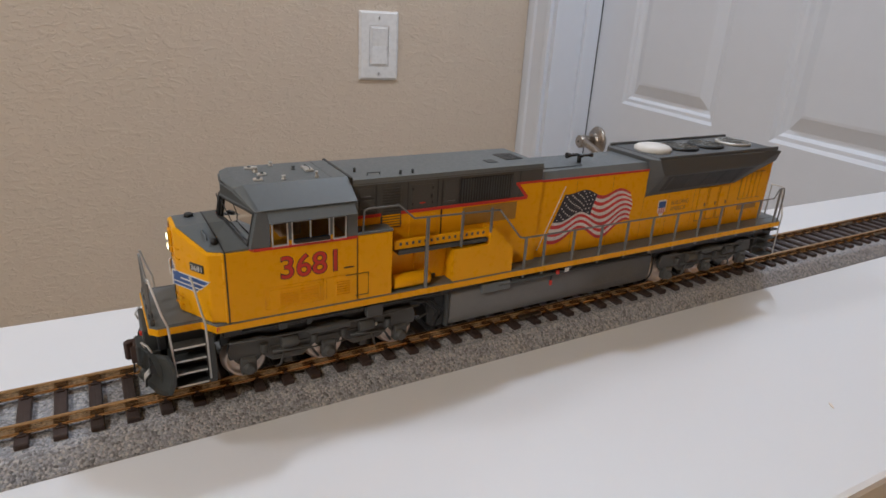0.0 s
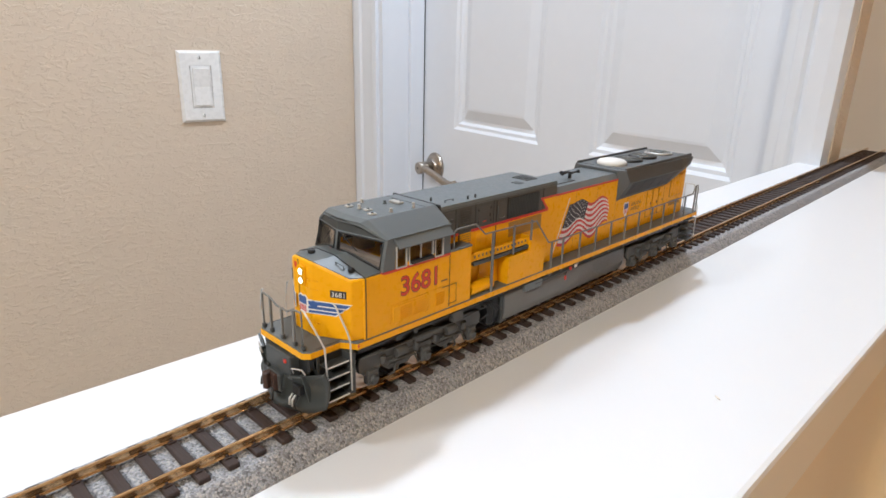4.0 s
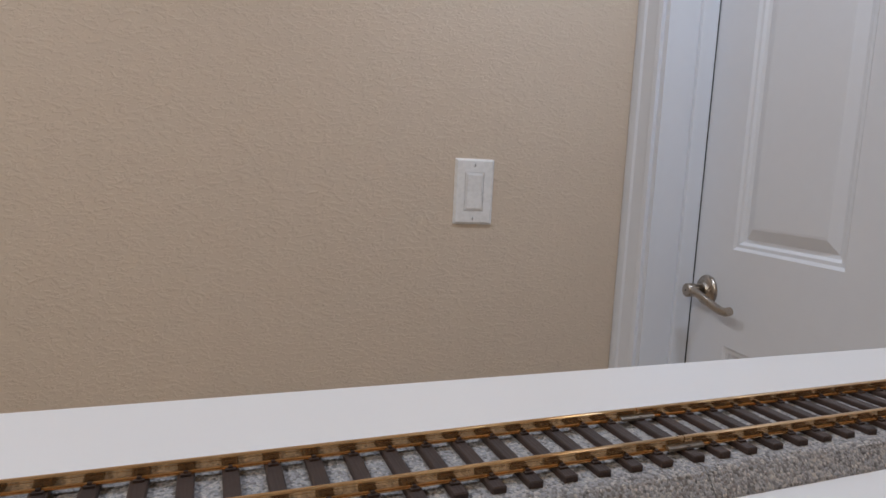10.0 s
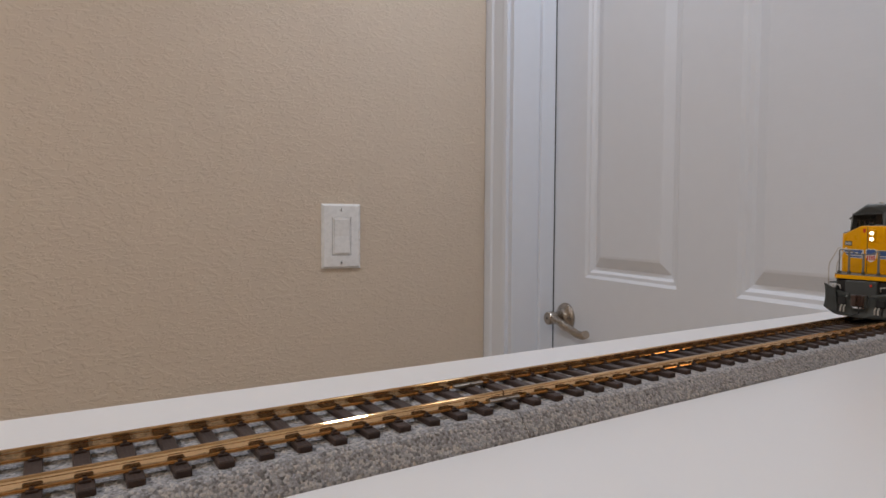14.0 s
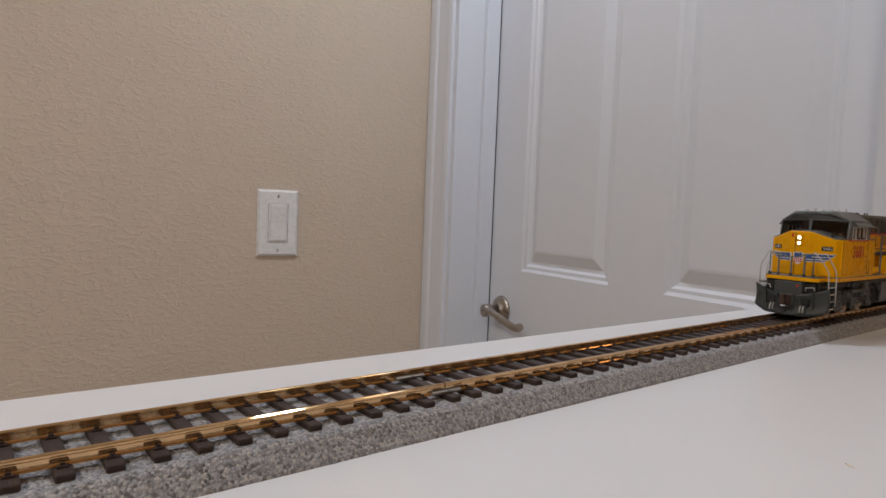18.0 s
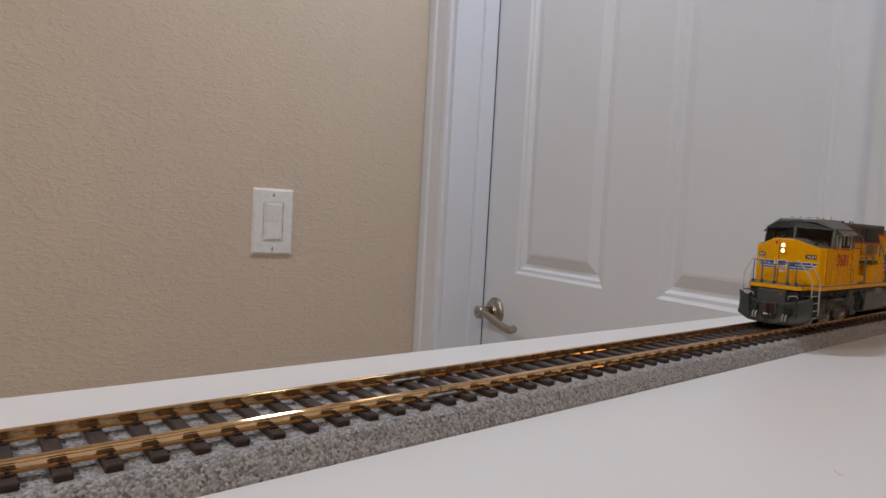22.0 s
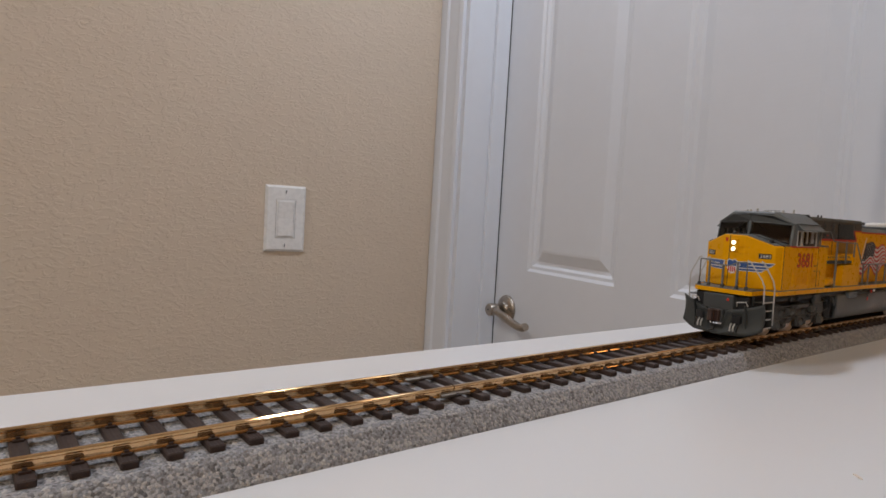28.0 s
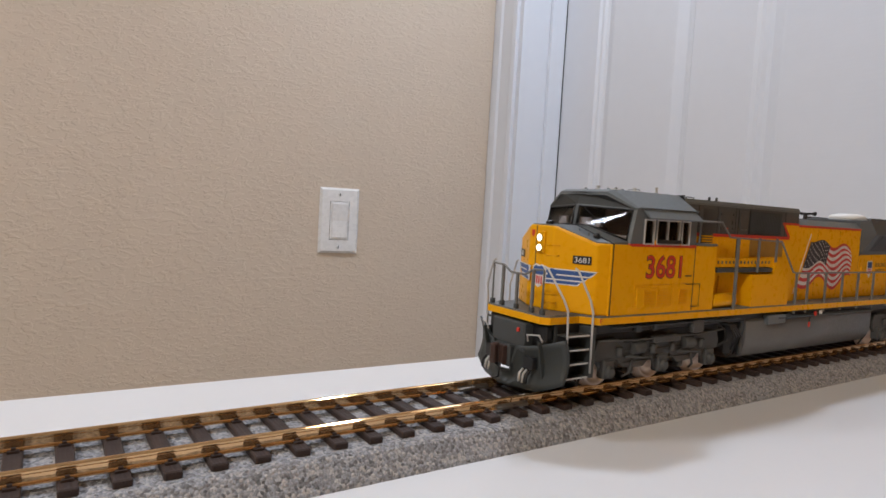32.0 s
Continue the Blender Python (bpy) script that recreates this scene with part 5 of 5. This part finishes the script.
plough = plough_blade()
for s in (1, -1):
    lprism("plough_strut", "plough", [(10.5, 25.0), (16.5, 25.0), (16.5, 20.0), (13.0, 14.0)], *sorted((s * 11.6, s * 12.3)), "x", 0.1, plough)
for s in (1, -1):
    lbox("hose_opening", "black", min(s * 6.6, s * 10.4), max(s * 6.6, s * 10.4), 10.6, 12.6, 16.8, 20.2, 0.2, plough)
    for k in range(3):
        lrod("hose", "white_wire" if k < 2 else "black", [(s * (6.8 + k * 1.5), 10.6, 16.6), (s * (6.8 + k * 1.5), 9.4, 15.4), (s * (6.8 + k * 1.5), 9.2, 13.2)], 0.35, plough)
    lrod("uncoupling_lever", "white_wire", [(s * 8.8, 10.0, 24.6), (s * 9.0, 9.4, 26.4), (s * 12.4, 10.6, 26.8), (s * 13.0, 11.4, 25.0)], 0.26, pil)
    if s > 0:
        lbox("red_cap", "red", 4.2, 5.2, 9.4, 10.4, 26.4, 27.6, 0.2, pil)
for yy, sg in ((8.4, 1), (276.5, -1)):
    cp = lbox("coupler", "coupler", -1.6, 1.6, yy if sg > 0 else yy - 9, yy + 9 if sg > 0 else yy, 18.0, 21.0, 0.4, None, "rusty brown knuckle coupler")
    bm = bmesh.new()
    prism(bm, [(x, yy + sg * (y)) for x, y in ((-2.4, 0.8), (-2.6, -2.2), (-1.2, -3.4), (0.2, -2.6), (-0.4, -0.8), (1.6, -1.0), (2.6, -2.0), (2.8, 0.6), (1.4, 1.4))], 16.8, 22.2, "z", 0.3, 1)
    lp("knuckle", bm, "coupler", cp)
    lrod("trip_pin", "black", [(0.8, yy - sg * 1.2, 17.2), (0.8, yy - sg * 1.4, 13.2), (-2.6, yy - sg * 0.6, 12.0)], 0.3, cp)
lbox("draft_gear", "frame", -3.6, 3.6, 8.0, 12.0, 16.4, 22.4, 0.4, pil)
lbox("rear_pilot", "frame", -13.0, 13.0, 270, 273.5, 15.0, 29.0, 0.3, None, "dark grey rear pilot")

# ---- trucks and wheels ----
AX_F, AX_R = (35.5, 59.2, 83.0), (205.5, 229.2, 252.8)
WHEELS = []


def wheelset(parent, y):
    w = empty("wheelset", pose(0, y * 0.001, 0.00655))
    w.parent = parent
    for s in (1, -1):
        bm = bmesh.new()
        turned(bm, [(0.00665, 0), (0.00665, 0.0006), (0.0059, 0.0010), (0.00575, 0.0030), (0.0050, 0.0030), (0.0048, 0.0024), (0.0022, 0.0022), (0.0020, 0.0032), (0.0010, 0.0034)], 36, pose(0, 0, 0, 0, 90 * s, 0) @ pose(0, 0, 0.0073))
        part("wheel", bm, M["tread"], w, "shiny steel wheel")
    bm = bmesh.new()
    turned(bm, [(0.0012, -0.0073), (0.0012, 0.0073)], 14, pose(0, 0, 0, 0, 90, 0))
    part("axle", bm, M["wheel"], w)
    WHEELS.append((w, y * 0.001))


def truck(axles):
    y0, y1 = axles[0], axles[2]
    t = lbox("truck", "truckgrey", -7.0, 7.0, y0 + 4, y1 - 4, 19.5, 23.5, 0.4, None, "grey six-wheel truck")
    for s in (1, -1):
        a = lambda p, q: (min(s * p, s * q), max(s * p, s * q))
        out = [(y0 - 5.5, 21.0), (y0 - 4.5, 24.0), (y0 + 4, 24.4), (y0 + 7, 23.2), (axles[1] - 7, 22.8), (axles[1] - 4.5, 24.6), (axles[1] + 4.5, 24.6), (axles[1] + 7, 22.8), (y1 - 7, 23.2),
               (y1 - 4, 24.4), (y1 + 4.5, 24.0), (y1 + 5.5, 21.0), (y1 + 5, 18.2), (y1 - 4, 18.2), (y1 - 7, 15.6), (axles[1] + 8, 15.2), (axles[1] + 4, 18.4), (axles[1] - 4, 18.4), (axles[1] - 8, 15.2), (y0 + 7, 15.6), (y0 + 4, 18.2), (y0 - 5, 18.2)]
        sf = lprism("sideframe", "truckgrey", out, *a(12.4, 14.2), "x", 0.25, t, "grey cast sideframe")
        for y in axles:
            lbox("axle_box", "truckgrey", *a(12.2, 15.2), y - 2.2, y + 2.2, 13.2, 18.6, 0.4, sf)
            bm = bmesh.new()
            turned(bm, [(1.9, 0), (1.9, 0.6), (1.2, 0.9), (1.2, 1.2)], 18, pose(s * 15.1, y, 15.2, 0, 90 * s, 0))
            lp("bearing_cap", bm, "truckgrey", sf)
            for d in (-1, 1):
                lprism("pedestal", "truckgrey", [(y + d * 2.1, 18.6), (y + d * 4.2, 18.6), (y + d * 3.6, 17.4), (y + d * 2.3, 16.2)], *a(12.5, 13.9), "x", 0.15, sf)
        for y in (axles[0] + 11.8, axles[1] + 11.8):
            bm = bmesh.new()
            turned(bm, [(1.6, 0), (1.9, 0.4), (1.9, 4.6), (1.6, 5.0)], 16, pose(s * 14.8, y - 2.5, 21.4, -90))
            lp("brake_cylinder", bm, "truckgrey", sf)
            lrod("brake_rod", "truckgrey", [(s * 15.2, y - 5, 19.0), (s * 15.2, y + 6, 18.2), (s * 14.6, y + 8.5, 14.0)], 0.4, sf)
            lbox("brake_shoe", "truckgrey", *a(10.6, 13.0), y - 1.2, y + 1.2, 13.0, 18.0, 0.3, sf)
        for y in (y0 + 4.5, axles[1] - 4.5, axles[1] + 4.5, y1 - 4.5):
            bm = bmesh.new()
            turned(bm, [(1.15, 0), (0.9, 0.45), (1.15, 0.9), (0.9, 1.35), (1.15, 1.8), (0.9, 2.25), (1.15, 2.7)], 12, pose(s * 14.5, y, 19.2))
            lp("spring", bm, "truckgrey", sf)
        lbox("frame_rib", "truckgrey", *a(14.1, 14.6), y0 + 6, y1 - 6, 20.1, 20.6, 0.1, sf)
        lbox("frame_rib", "truckgrey", *a(14.1, 14.5), y0 + 7, y1 - 7, 17.0, 17.4, 0.1, sf)
        for y in (y0 + 9.5, y0 + 14.5, y1 - 14.5, y1 - 9.5):
            lbox("bolt_boss", "truckgrey", *a(14.1, 14.9), y - 0.6, y + 0.6, 18.2, 19.4, 0.25, sf)
        lrod("brake_pipe", "truckgrey", [(s * 15.6, y0 - 6, 24.6), (s * 15.8, y0 + 8, 24.0), (s * 15.8, y1 - 8, 24.0), (s * 15.6, y1 + 6, 24.8)], 0.28, sf)
        lrod("hanger", "truckgrey", [(s * 14.9, y0 + 10.5, 20.5), (s * 14.9, y0 + 9.0, 14.2), (s * 13.0, y0 + 8.0, 12.6)], 0.35, sf)
        lrod("hanger", "truckgrey", [(s * 14.9, y1 - 10.5, 20.5), (s * 14.9, y1 - 9.0, 14.2), (s * 13.0, y1 - 8.0, 12.6)], 0.35, sf)
        lbox("damper", "truckgrey", *a(14.2, 16.4), axles[1] - 6.5, axles[1] + 6.5, 22.6, 24.4, 0.3, sf)
        lrod("sand_pipe", "truckgrey", [(s * 13.6, y0 - 8.5, 24), (s * 13.2, y0 - 8.5, 16), (s * 10.0, y0 - 7.4, 10.8)], 0.35, sf)
        lrod("cable", "truckgrey", [(s * 13.0, y1 + 5, 26.5), (s * 14.4, y1 + 8.5, 24.0), (s * 14.6, y1 + 9.5, 20.5), (s * 13.2, y1 + 6.5, 18.5)], 0.35, sf)
        lbox("speed_sensor", "white_wire", *a(14.6, 15.3), y1 - 10.5, y1 - 8.2, 20.4, 21.4, 0.1, sf)
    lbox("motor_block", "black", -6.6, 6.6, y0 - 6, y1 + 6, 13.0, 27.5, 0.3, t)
    # extra black block that puts shade into the gap over the sideframes
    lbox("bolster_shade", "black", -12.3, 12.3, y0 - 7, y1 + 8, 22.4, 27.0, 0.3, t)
    for y in axles:
        wheelset(t, y)


truck(AX_F)
truck(AX_R)

LOCO_Y = [(0.0, -0.1393), (0.5, -0.134), (1.0, -0.1281), (1.5, -0.1218), (2.0, -0.1142), (2.5, -0.1075), (3.0, -0.0985), (3.5, -0.087),
          (4.5, -0.0525), (5.5, -0.0155), (6.0, 0.0082), (6.5, 0.0335), (7.0, 0.0588), (7.5, 0.0808), (8.0, 0.1018), (8.5, 0.1255), (9.0, 0.1480), (9.5, 0.1690),
          (10.0, 0.1880), (10.5, 0.2020), (11.0, 0.2095), (12.0, 0.2145), (13.0, 0.2160), (14.0, 0.2178), (15.0, 0.2240), (16.0, 0.2282), (17.0, 0.2300), (20.0, 0.2300), (20.5, 0.2265), (21.0, 0.2238), (21.5, 0.2218), (22.0, 0.2187), (22.5, 0.2152),
          (23.0, 0.2125), (23.5, 0.2085), (24.0, 0.2049), (24.5, 0.2020), (25.0, 0.1990), (25.5, 0.1947), (26.5, 0.1810), (27.5, 0.1631), (28.0, 0.1490), (28.5, 0.1332),
          (29.0, 0.1145), (29.5, 0.0940), (30.0, 0.0742), (30.5, 0.0545), (31.0, 0.0350), (31.5, 0.0155), (32.0, -0.0048)]


def motions():
    walk(loco, [(t, pose(0, y, 0.0093)) for t, y in LOCO_Y])
    ts, ys = [t for t, y in LOCO_Y], [y for t, y in LOCO_Y]
    for w, y in WHEELS:
        rows = []
        for i in range(0, 321):
            gone = float(np.interp(i / 10, ts, ys)) - ys[0]
            rows.append((i / 10, pose(0, y, 0.00655, math.degrees(-gone / 0.00585) % 360)))
        walk(w, rows)


motions()
